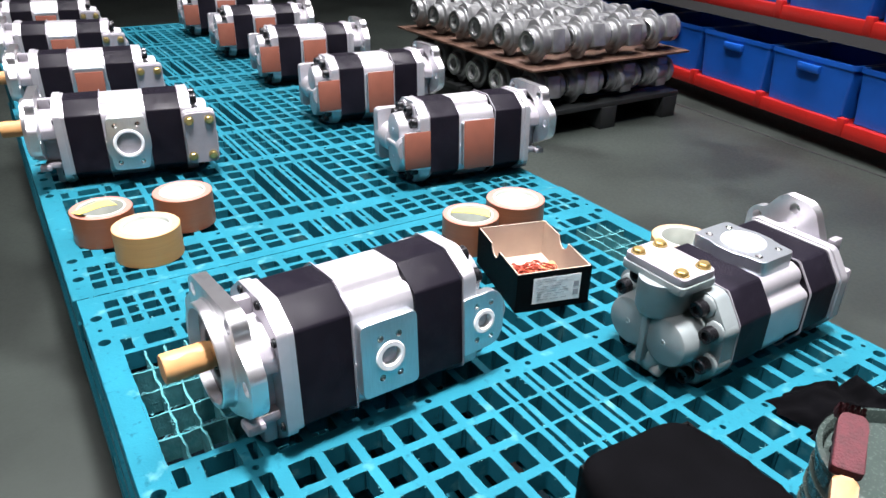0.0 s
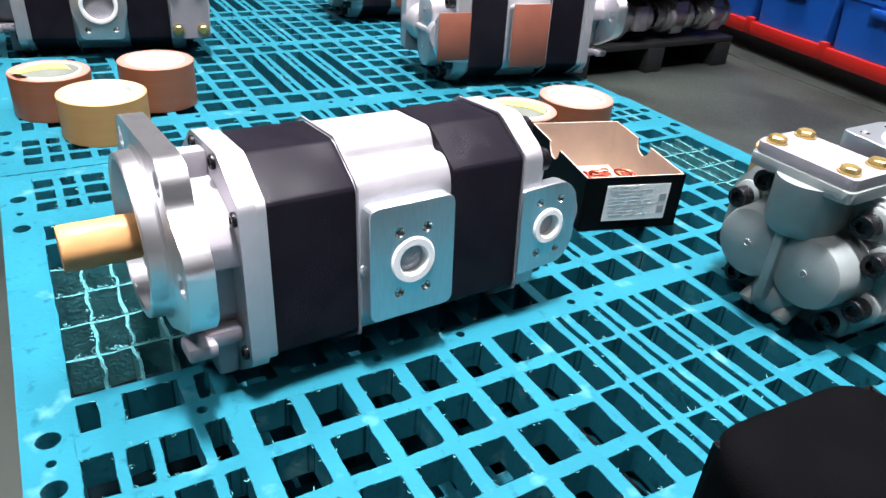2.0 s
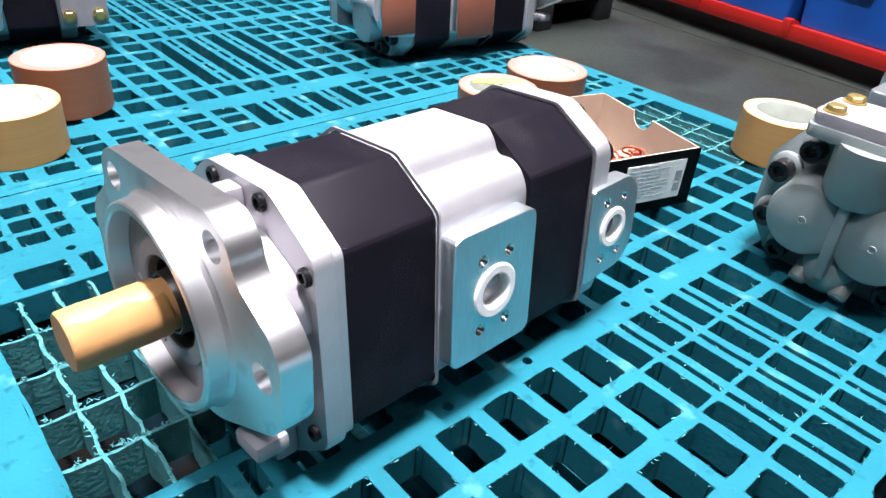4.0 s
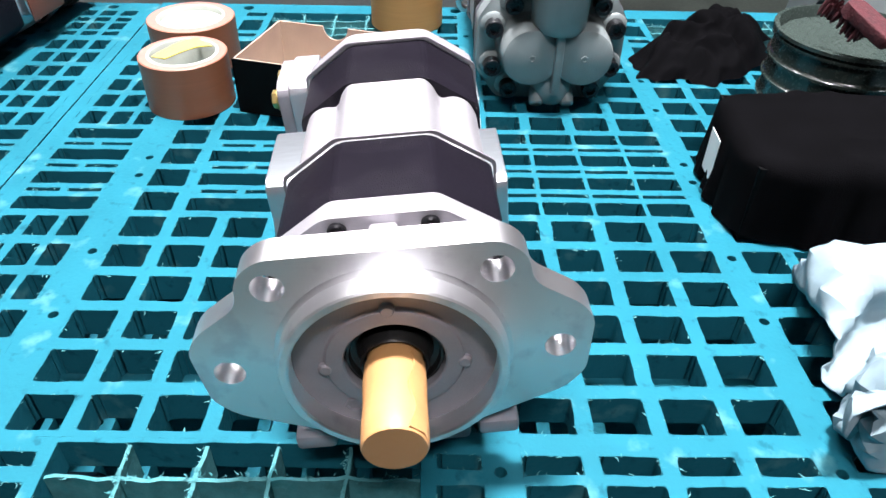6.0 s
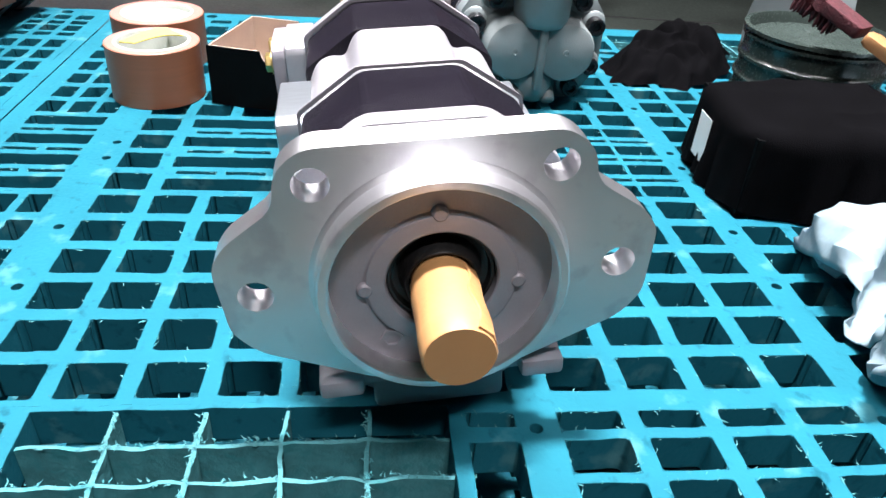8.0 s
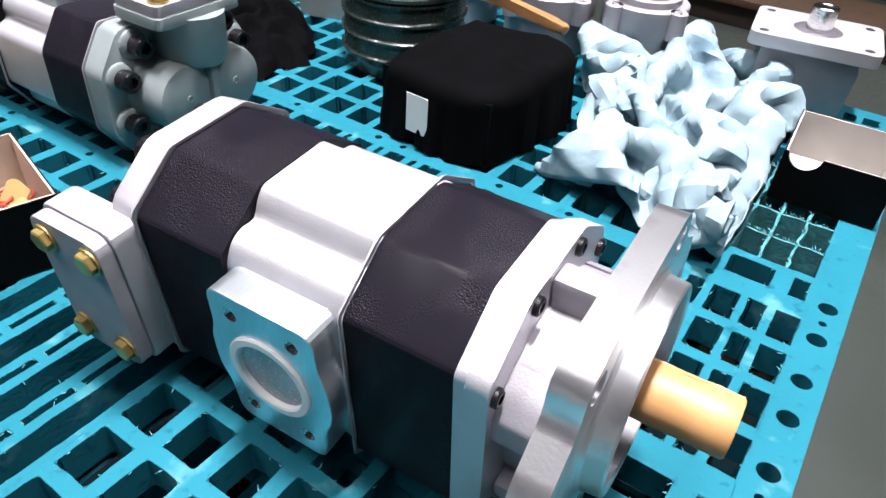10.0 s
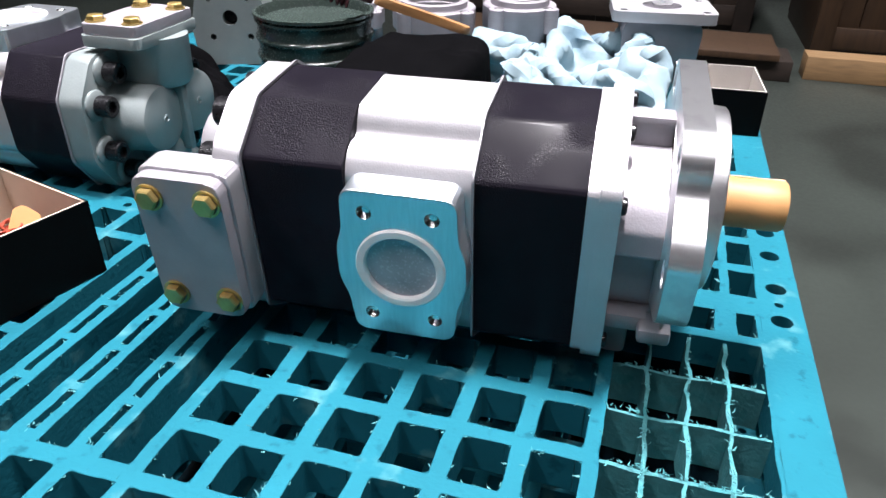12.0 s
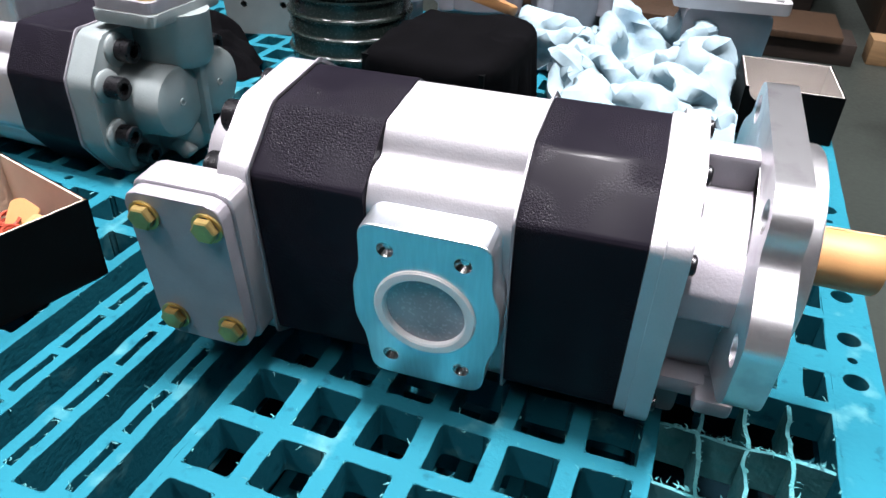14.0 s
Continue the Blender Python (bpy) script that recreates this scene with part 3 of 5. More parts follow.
def rear_outlet(e, s, x4, pads):
    px, pz = x4 + 0.030, -0.035
    bm = B()
    out = rounded([(px - 0.030, 0.004), (px + 0.020, 0.006), (px + 0.034, -0.008), (px + 0.034, -0.056), (px + 0.022, -0.074), (px - 0.030, -0.078)], [0.004, 0.010, 0.014, 0.014, 0.010, 0.004], 5)
    slab(bm, out, [circle(px + 0.002, pz, 0.0165, 30)] + [circle(px + 0.002 + a * 0.0115, pz + b * 0.0245, 0.0042, 12) for a in (-1, 1) for b in (-1, 1)], "y", 0.060, 0.0745, 0.0010)
    port = part("rear_outlet_face", turn_y(lift(bm), -s), M_PORT, e, "milled rear outlet face", 19)
    if pads:
        bm = B()
        block(bm, px - 0.029, px + 0.031, 0.0748, 0.0764, -0.072, 0.008, 0.0006)
        part("masking_pad", turn_y(lift(bm), -s), M_PAD, e, "red-brown masking pad over the rear outlet")
    else:
        bm = B()
        lathe(bm, (px + 0.002, 0.056, pz), (0, 1, 0), [(0.0163, 0), (0.0172, 0.016), (0.0172, 0.0192), (0.0160, 0.0202), (0.0115, 0.0202), (0.0105, 0.019), (0.0100, 0.004)], 32)
        part("plug_ring", turn_y(lift(bm), -s), M_WHITE, port, "white plastic port plug")
        bm = B()
        lathe(bm, (px + 0.002, 0.056, pz), (0, 1, 0), [(0.0104, 0.0120), (0.005, 0.0116), (0, 0.0118)], 26)
        part("plug_film", turn_y(lift(bm), -s), M_FILM, port, "cloudy plastic film inside the plug")
        for a in (-1, 1):
            for b in (-1, 1):
                bm = B()
                lathe(bm, (px + 0.002 + a * 0.0115, 0.056, pz + b * 0.0245), (0, 1, 0), [(0.0042, 0.0184), (0.0033, 0.0172), (0.0035, 0.0168), (0.0020, 0.0150), (0, 0.0148)], 12)
                part("threaded_hole", turn_y(lift(bm), -s), M_STEEL, port, "bright threaded hole")


def gear_pump(name, label, m, big_side=1, second=0.0705, rear=None, pads=False, film=True, group="finished gear pumps", wrapped=True, outlets=True, inlet_pad=False, rear_long=1.0):
    """A two-stage gear pump that lies on its side. x runs from its mounting face to its rear; big_side: the side of the large inlet."""
    e = thing(name, label, "gear pump", m @ Matrix.Translation((0, 0, -AXIS)), group)
    rear = rear or M_CAST
    s = big_side
    x1, x2, x3 = 0.067, 0.136, 0.2235
    x4 = x3 + second
    # mounting flange
    half = [(0.0, 0.0755), (0.061, 0.0755), (0.0745, 0.064), (0.076, 0.047), (0.102, 0.029), (0.110, 0.017), (0.107, -0.022), (0.096, -0.036), (0.060, -0.052), (0.030, -0.066)]
    rad = [0, 0.011, 0.011, 0.014, 0.006, 0.006, 0.006, 0.010, 0.03, 0.02]
    pts = half + [(-y, z) for y, z in reversed(half[1:])]
    rr = rad + list(reversed(rad[1:]))
    bm = B()
    slab(bm, rounded(pts, rr, 6), [circle(0, 0, 0.056, 48)] + [circle(y, z, 0.0088) for y, z in ((0.058, 0.0575), (-0.058, 0.0575), (0.0915, -0.001), (-0.0915, -0.001))], "x", 0.0, 0.018)
    part("flange", lift(bm), M_FLANGE, e, "machined aluminium mounting flange with four bolt holes", 30)
    bm = B()
    lathe(bm, (0, 0, 0), (-1, 0, 0), [(0.0665, -0.001), (0.0655, 0.0), (0.0630, 0.0025), (0.0620, 0.013), (0.0610, 0.014), (0.0575, 0.014), (0.0565, 0.013), (0.0560, -0.0185)], 56)
    part("pilot_ring", lift(bm), M_FLANGE, e, "", 30)
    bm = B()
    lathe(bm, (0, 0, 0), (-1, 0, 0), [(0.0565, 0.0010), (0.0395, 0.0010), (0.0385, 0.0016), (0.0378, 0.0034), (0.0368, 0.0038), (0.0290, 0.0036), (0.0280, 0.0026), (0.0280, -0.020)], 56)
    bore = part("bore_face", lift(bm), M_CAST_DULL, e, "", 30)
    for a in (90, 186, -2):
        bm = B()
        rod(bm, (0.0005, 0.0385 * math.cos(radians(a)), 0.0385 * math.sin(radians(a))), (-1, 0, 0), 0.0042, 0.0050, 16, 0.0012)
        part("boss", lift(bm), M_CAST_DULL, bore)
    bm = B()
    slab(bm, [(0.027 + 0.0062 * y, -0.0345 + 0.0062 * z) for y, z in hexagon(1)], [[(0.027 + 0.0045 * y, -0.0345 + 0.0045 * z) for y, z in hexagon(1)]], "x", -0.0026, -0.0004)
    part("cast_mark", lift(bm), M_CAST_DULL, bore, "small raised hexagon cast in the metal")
    bm = B()
    lathe(bm, (0, 0, 0), (-1, 0, 0), [(0.0281, -0.004), (0.0270, -0.0015), (0.0256, -0.0015), (0.0248, -0.006), (0.0215, -0.007), (0.0196, -0.002), (0.0190, 0.0040), (0.0182, 0.0052), (0.0170, 0.0048), (0.0165, -0.010)], 40)
    part("shaft_seal", lift(bm), M_SEAL, e, "black rubber oil seal")
    bm = B()
    if wrapped:
        lathe(bm, (0, 0, 0), (-1, 0, 0), [(0.0155, -0.016), (0.0155, 0.008), (0.0168, 0.0085), (0.0171, 0.02), (0.0168, 0.034), (0.0172, 0.048), (0.0170, 0.0585), (0.0160, 0.0600), (0.0, 0.0603)], 26)
        for v in bm.verts:
            w = noise.noise(v.co * 140) * 0.0005
            v.co.y *= 1 + w * 40
            v.co.z *= 1 + w * 40
        wrap = part("shaft", lift(bm), M_CREPE, e, "drive shaft wrapped in tan paper tape", 50)
        bm = B()
        rows = []
        for k in range(13):
            h = 0.010 + 0.049 * k / 12
            a0 = 2.15 + 0.10 * math.sin(k * 0.9)
            rows.append([bm.verts.new((-h, (0.0171 + d) * math.cos(a), (0.0171 + d) * math.sin(a))) for a, d in ((a0, 0.0), (a0 + 0.03, 0.0009), (a0 + 0.5, 0.0008), (a0 + 0.9, -0.0002))])
        for u, v in zip(rows, rows[1:]):
            for q in range(3):
                bm.faces.new((u[q], v[q], v[q + 1], u[q + 1]))
        part("tape_flap", lift(bm), M_CREPE, wrap, "lapped end of the tan tape", 50)
    # neck between the flange and the front cover, its shadow put into the darker metal
    bm = B()
    shell = [(-0.020, 0.040), (0.020, 0.040), (0.044, 0.030), (0.0555, 0.012), (0.0555, -0.008), (0.045, -0.020), (0.045, -0.062), (0.024, -0.088), (-0.024, -0.088), (-0.045, -0.062), (-0.045, -0.020), (-0.0555, -0.008), (-0.0555, 0.012), (-0.044, 0.030)]
    slab(bm, rounded(shell, 0.009, 5), [circle(0, 0, 0.036, 32)], "x", 0.0176, 0.0465)
    for q in (-1, 1):
        gusset = rounded([(q * 0.044, 0.030), (q * 0.0575, 0.021), (q * 0.0660, 0.008), (q * 0.0660, -0.011), (q * 0.044, -0.012)], [0, 0.006, 0.003, 0.003, 0], 4)
        slab(bm, gusset if q > 0 else gusset[::-1], [], "x", 0.0174, 0.0462)
    neck = part("neck", lift(bm), M_CAST_DULL, e, "cast aluminium neck, toned darker for its shade", 30)
    ribs = [(0.0174, 0.0463, -0.0085, 0.0085, 0.036, 0.0600, 0.003), (0.012, 0.0463, -0.050, 0.050, -0.080, -0.064, 0.004), (0.028, 0.0463, -0.040, 0.040, -0.116, -0.078, 0.004)]
    for q in (-1, 1):
        for x0, xe, ya, yb, z0, ze, bev in ((0.0178, 0.0463, 0.036, 0.058, -0.078, -0.064, 0.004), (0.002, 0.024, 0.044, 0.069, -0.078, -0.066, 0.003)):
            a = sorted((q * ya, q * yb))
            ribs.append((x0, xe, a[0], a[1], z0, ze, bev))
    for rib in ribs:
        bm = B()
        block(bm, *rib)
        part("neck_rib", lift(bm), M_CAST_DULL, neck, "", 30)
    for y, z in ((0.0650, 0.026), (-0.0650, 0.026), (0.0605, -0.086), (-0.0605, -0.086), (0.026, 0.0560), (-0.026, 0.0560)):
        bm = B()
        socket_bolt(bm, (0.0462, y, z), (-1, 0, 0), 0.0056, 0.0036)
        part("socket_bolt", lift(bm), M_BOLT, e, "black socket-head bolt")
    # front cover
    front = grown(OCT, 0.0035)
    bm = B()
    slab(bm, rounded(front, 0.006, 4), [], "x", 0.0460, x1 - 0.0075, 0.0012)
    slab(bm, rounded(grown(OCT, 0.0012), 0.0045, 4), [], "x", x1 - 0.0085, x1 - 0.0003)
    part("front_cover", lift(bm), M_CAST, e, "", 19)
    # painted gear cases
    for xa, xb in ((x1, x2), (x3, x4)):
        bm = B()
        slab(bm, rounded(OCT, 0.0035, 3), [], "x", xa, xb, 0.0008)
        part("gear_case", lift(bm), M_BLACK, e, "satin black painted gear case", 19)
        bm = B()
        slab(bm, rounded(grown(OCT, 0.0010), 0.0040, 3), [rounded(grown(OCT, -0.003), 0.0035, 3)], "x", xb - 0.0002, xb + 0.0012)
        part("gasket_edge", lift(bm), M_CAST_DULL, e)
    # aluminium centre housing with a waisted section
    mid = [(-0.028, 0.0605), (0.028, 0.0605), (0.034, 0.054), (0.039, 0.0420), (0.050, 0.0440), (0.060, 0.0390), (0.0665, 0.026), (0.0665, -0.082), (0.060, -0.095), (0.050, -0.100), (0.039, -0.098), (0.034, -0.110), (0.028, -0.1155), (-0.028, -0.1155), (-0.034, -0.110), (-0.039, -0.098), (-0.050, -0.100), (-0.060, -0.095), (-0.0665, -0.082), (-0.0665, 0.026), (-0.060, 0.0390), (-0.050, 0.0440), (-0.039, 0.0420), (-0.034, 0.054)]
    bm = B()
    slab(bm, rounded(mid, 0.0055, 4), [], "x", x2 + 0.001, x3 - 0.0005)
    housing = part("centre_housing", lift(bm), M_CAST, e, "bare cast aluminium housing", 32)
    for q in (-1, 1):
        for xx in (x2 + 0.002, x3 - 0.011):
            bm = B()
            a = sorted((q * 0.060, q * 0.0685))
            block(bm, xx, xx + 0.009, a[0], a[1], -0.043, -0.033, 0.002)
            part("housing_tab", lift(bm), M_CAST, housing)
    # small outlet on one side
    if outlets:
        side_outlet(e, s, pads)
    # large inlet on the other
    px, pz = 0.1815, -0.0275
    side = [(-0.0385, 0.057), (0.0385, 0.057), (0.0395, 0.026), (0.0445, 0.012), (0.0445, -0.014), (0.0385, -0.028), (0.0355, -0.058), (-0.0355, -0.058), (-0.0385, -0.028), (-0.0445, -0.014), (-0.0445, 0.012), (-0.0395, 0.026)]
    out = rounded([(px + a, pz + b) for a, b in side], [0.010, 0.010, 0.006, 0.009, 0.009, 0.006, 0.010, 0.010, 0.006, 0.009, 0.009, 0.006], 5)
    bm = B()
    slab(bm, out, [circle(px, pz, 0.0300, 40)] + [circle(px + a * 0.0225, pz + b * 0.041, 0.0052, 14) for a in (-1, 1) for b in (-1, 1)], "y", 0.058, 0.0870, 0.0010)
    inlet = part("inlet_face", turn_y(lift(bm), s), M_PORT, e, "milled inlet face with four bolt holes", 19)
    bm = B()
    lathe(bm, (px, 0.070, pz), (0, 1, 0), [(0.0296, 0), (0.0310, 0.0165), (0.0310, 0.0180), (0.0300, 0.0190), (0.0255, 0.0190), (0.0245, 0.0180), (0.0240, 0.012)], 44)
    part("plug_ring", turn_y(lift(bm), s), M_WHITE, inlet, "white plastic port plug")
    bm = B()
    lathe(bm, (px, 0.070, pz), (0, 1, 0), [(0.0246, 0.0150), (0.018, 0.0142), (0.008, 0.0150), (0, 0.0146)], 32)
    part("plug_film", turn_y(lift(bm), s), M_FILM, inlet, "cloudy plastic film across the port")
    for a in (-1, 1):
        for b in (-1, 1):
            bm = B()
            lathe(bm, (px + a * 0.0225, 0.070, pz + b * 0.041), (0, 1, 0), [(0.0052, 0.0169), (0.0041, 0.0156), (0.0043, 0.0152), (0.0025, 0.0130), (0, 0.0128)], 14)
            part("threaded_hole", turn_y(lift(bm), s), M_STEEL, inlet, "bright threaded hole")
    if inlet_pad:
        bm = B()
        block(bm, px - 0.034, px + 0.034, 0.0905, 0.0922, pz - 0.050, pz + 0.048, 0.0006)
        part("masking_pad", turn_y(lift(bm), s), M_PAD, inlet, "red-brown masking pad over the inlet")
    before = set(e.children_recursive)
    # rear cover: a plate, two round gear pockets, a rib and the ducts to the ports
    bm = B()
    slab(bm, rounded(grown(OCT, -0.0015), 0.007, 4), [], "x", x4 + 0.001, x4 + 0.022, 0.0015)
    for z in (0.0, -0.062):
        lathe(bm, (x4 + 0.020, 0, z), (1, 0, 0), [(0.0430, 0), (0.0390, 0.0030), (0.0368, 0.0090), (0.0355, 0.0320), (0.0335, 0.0368), (0.0290, 0.0385), (0.0, 0.0385)], 36)
        lathe(bm, (x4 + 0.0583, 0, z), (1, 0, 0), [(0.0042, 0), (0.0042, 0.0012), (0.0024, 0.0012), (0.0020, 0.0004), (0, 0.0004)], 14)
    block(bm, x4 + 0.02, x4 + 0.0635, -0.045, 0.045, -0.0362, -0.0258, 0.003)
    lathe(bm, (x4 + 0.038, s * 0.0236, -0.031), (0, s, 0), [(0, 0), (0.018, 0.001), (0.0285, 0.006), (0.0325, 0.015), (0.0335, 0.057), (0, 0.057)], 32)
    if outlets:
        lathe(bm, (x4 + 0.046, -s * 0.018, -0.031), (0, -s, 0), [(0, 0), (0.009, 0.0015), (0.0165, 0.007), (0.0205, 0.015), (0.0215, 0.030), (0.026, 0.045), (0.027, 0.0495), (0, 0.0495)], 32)
    else:
        lathe(bm, (x4 + 0.032, -s * 0.022, -0.031), (0, -s, 0), [(0, 0), (0.010, 0.001), (0.0190, 0.005), (0.0235, 0.013), (0.0250, 0.024), (0.0235, 0.035), (0.0180, 0.0425), (0.0, 0.0455)], 30)
        for d in (-0.019, 0.019):
            rod(bm, (x4 + 0.036, -s * 0.050, -0.031 + d), (0.75, -s * 0.66, 0), 0.0085, 0.020, 16, 0.002)
    cover = part("rear_cover", lift(bm), rear, e, "", 34)
    for y, z in ((0.024, 0.0435), (-0.024, 0.0435), (0.0525, 0.022), (-0.0525, 0.022), (0.0525, -0.082), (-0.0525, -0.082), (0.024, -0.1025), (-0.024, -0.1025)):
        bm = B()
        lathe(bm, (x4 + 0.0205, y, z), (1, 0, 0), [(0.0172, -0.0190), (0.0168, -0.002), (0.0155, 0.0030), (0.0135, 0.0045), (0.0, 0.0045)], 20)
        part("bolt_boss", lift(bm), rear, cover)
        bm = B()
        socket_bolt(bm, (x4 + 0.0245, y, z), (1, 0, 0), 0.0108, 0.0140)
        part("socket_bolt", lift(bm), M_BOLT, cover, "black socket-head bolt")
    # rear outlet
    if outlets:
        rear_outlet(e, s, x4, pads)
    # rear inlet, closed by a bolted plate
    px, pz = x4 + 0.034, -0.030
    bm = B()
    out = rounded([(px - 0.033, 0.031), (px + 0.035, 0.031), (px + 0.035, -0.084), (px - 0.033, -0.084)], 0.010, 5)
    slab(bm, out, [], "y", 0.066, 0.0885, 0.0015)
    part("inlet_block", turn_y(lift(bm), s), rear, e, "", 19)
    bm = B()
    slab(bm, rounded([(px - 0.031, 0.029), (px + 0.033, 0.029), (px + 0.033, -0.082), (px - 0.031, -0.082)], 0.010, 5), [], "y", 0.0891, 0.0995, 0.001)
    plate = part("cover_plate", turn_y(lift(bm), s), M_CAST_DULL, e, "dull aluminium blanking plate", 19)
    for a in (-1, 1):
        for b in (-1, 1):
            bm = B()
            hex_bolt(bm, (px + a * 0.0210, 0.0994, pz + 0.004 + b * 0.040), (0, 1, 0))
            part("hex_bolt", turn_y(lift(bm), s), M_BRASS, plate, "yellow zinc hexagon bolt", 25)
    if rear_long != 1:
        for o in set(e.children_recursive) - before:
            vs = o.data.vertices
            cx, cz = sum(v.co.x for v in vs) / len(vs), sum(v.co.z for v in vs) / len(vs)
            flat = o.name.startswith(("cover_plate", "inlet_block"))
            loose = flat or o.name.startswith(("socket_bolt", "hex_bolt"))
            for v in vs:
                v.co.x += (rear_long - 1) * ((px if flat or o.name.startswith("hex_bolt") else cx if loose else v.co.x) - x4)
                if flat:
                    v.co.z += 0.1 * (cz - v.co.z)
                if o.name.startswith("hex_bolt"):
                    v.co.z += 0.1 * (AXIS - 0.026 - cz)
                if o.name.startswith("inlet_block"):
                    v.co.y += 0.5 * (s * 0.0885 - v.co.y)
    return e


gear_pump("gear_pump", "two-stage gear pump, black gear cases, bare aluminium housings and ports", pose(-0.003, 0.0795, 0.1225, -5.0, 0.36, 2.75))
for k, (y, tilt) in enumerate(((1.050, 0), (1.545, 1), (2.04, -1), (2.53, 0))):
    gear_pump("gear_pump", "gear pump with large white-plugged inlet, standing in a row" if k == 0 else "gear pump with a red-brown masking pad on its inlet", pose(-0.097, y + 0.030, 0.121, 0, 0, -9.5 + tilt), big_side=-1, pads=False, inlet_pad=k > 0)
for y, tilt in ((0.669, 0), (1.165, 1), (1.640, -1), (2.115, 1), (2.59, 0)):
    gear_pump("gear_pump", "gear pump with red-brown masking pads on its outlet faces", pose(0.920 + 0.03 * min(1, y - 0.669), y, 0.121, 3, 0, 172.5 + tilt), big_side=-1, pads=True, wrapped=False)
gear_pump("gear_pump", "gear pump lying on its side, grey cast rear cover, inlet upwards", pose(0.886, -0.049, 0.0715, 90, 0, 181), outlets=False, big_side=1, second=0.0705, rear=M_GREY, rear_long=1.27)


# ---- tape rolls ----
def tape_roll(x, y, radius, height, side, edge, label, core=0.038, lean=0.0, paper=None, cap=False):
    e = thing("tape_roll", label, "tape roll", pose(x, y, 0, 0, 0, lean), group="rolls of packing tape")
    bm = B()
    lathe(bm, (0, 0, 0), (0, 0, 1), [(core + 0.004, 0.001), (radius - 0.001, 0.0), (radius, 0.001), (radius, height - 0.001), (radius - 0.0012, height - 0.0004)], 48)
    part("winding", bm, side, e)
    bm = B()
    lathe(bm, (0, 0, 0), (0, 0, 1), [(radius - 0.0012, height - 0.0004), (radius - 0.006, height), (core + 0.004, height - 0.0002)], 48)
    part("wound_edge", bm, edge, e, "paler wound edge of the roll")
    bm = B()
    lathe(bm, (0, 0, 0), (0, 0, 1), [(core + 0.004, height - 0.0002), (core + 0.003, height + 0.0006), (core + 0.0008, height + 0.0006), (core, height - 0.001), (core, 0.001), (core + 0.004, 0.001)], 40)
    part("card_core", bm, M_CORE, e, "printed card core")
    if cap:
        bm = B()
        lathe(bm, (0, 0, 0), (0, 0, 1), [(core + 0.0005, height - 0.007), (core * 0.7, height - 0.0055), (core * 0.3, height - 0.006), (0, height - 0.005)], 40)
        for v in bm.verts:
            v.co.z += 0.0012 * noise.noise(v.co * 60)
        part("core_paper", bm, M_CAP, e, "pale crumpled paper closing the core")
    if paper:
        bm = B()
        n = 8
        rows = []
        for i in range(n + 1):
            t = i / n - 0.5
            z = height + 0.006 - 0.014 * (t + 0.15) ** 2
            rows.append([bm.verts.new((paper[0] + t * paper[2], paper[1] + c * 0.013 + 0.002 * math.sin(5 * t), z + 0.004 * c * t + h)) for c in (-1, 1) for h in (0, 0.0012)])
        for u, v in zip(rows, rows[1:]):
            bm.faces.new((u[0], v[0], v[2], u[2]))
            bm.faces.new((u[1], u[3], v[3], v[1]))
            bm.faces.new((u[0], u[1], v[1], v[0]))
            bm.faces.new((u[2], v[2], v[3], u[3]))
        bm.faces.new(rows[0])
        bm.faces.new(rows[-1])
        part("paper_liner", bm, M_YELLOW, e, "loose yellow paper strip in the core", 60)
    return e


tape_roll(0.022, 0.612, 0.057, 0.058, M_TAN, M_EDGE_TAN, "tan packing tape roll standing flat on the pallet", cap=True)
tape_roll(0.112, 0.718, 0.055, 0.066, M_BROWN, M_EDGE_BROWN, "brown packing tape roll beside a tan one", cap=True)
tape_roll(-0.033, 0.722, 0.054, 0.060, M_BROWN, M_EDGE_BROWN, "brown packing tape roll with a loose yellow strip on top", lean=25, paper=(-0.012, 0.0, 0.075))
tape_roll(0.540, 0.361, 0.052, 0.064, M_BROWN, M_EDGE_BROWN, "brown packing tape roll with a yellow strip in its core", lean=-35, paper=(0.0, 0.0, 0.070))
tape_roll(0.662, 0.385, 0.057, 0.062, M_BROWN, M_EDGE_BROWN, "brown packing tape roll beside an open carton", core=0.040, cap=True)
tape_roll(0.818, 0.103, 0.055, 0.060, M_TAN, M_EDGE_TAN, "tan packing tape roll near the pallet's far rim")


# ---- cartons ----
def carton(name, label, m, w, d, h, lining, notch_sides=(), wall=0.0022):
    """An open tray of black printed card with a paler lining. Its origin is the middle of its base."""
    e = thing(name, label, "carton", m, group="open black cartons")

    def side(run, cut):
        pts = [(-run / 2, 0.0), (run / 2, 0.0), (run / 2, h)]
        if cut:
            c = run * cut
            pts += [(c + 0.017 * math.cos(radians(a)), h - 0.017 * math.sin(radians(a))) for a in range(0, 181, 20)]
        return pts + [(-run / 2, h)]
    for k, (run, off, ang) in enumerate(((w, -d / 2, 0), (d, -w / 2, -90), (w, -d / 2, 180), (d, -w / 2, 90))):
        cut = dict(notch_sides).get(k, 0)
        for nm, mt, a, b in (("outer_wall", M_CARDBLACK, off, off + wall * 0.6), ("lining", lining, off + wall * 0.62, off + wall * 1.4)):
            bm = B()
            o = side(run if nm == "outer_wall" else run - 0.003, cut)
            slab(bm, o, [], "y", a, b)
            bmesh.ops.rotate(bm, verts=bm.verts[:], cent=(0, 0, 0), matrix=Matrix.Rotation(radians(ang), 3, "Z"))
            part(nm, bm, mt, e)
    bm = B()
    block(bm, -w / 2 + 0.003, w / 2 - 0.003, -d / 2 + 0.003, d / 2 - 0.003, 0.0008, 0.003)
    part("bottom", bm, lining, e)
    return e


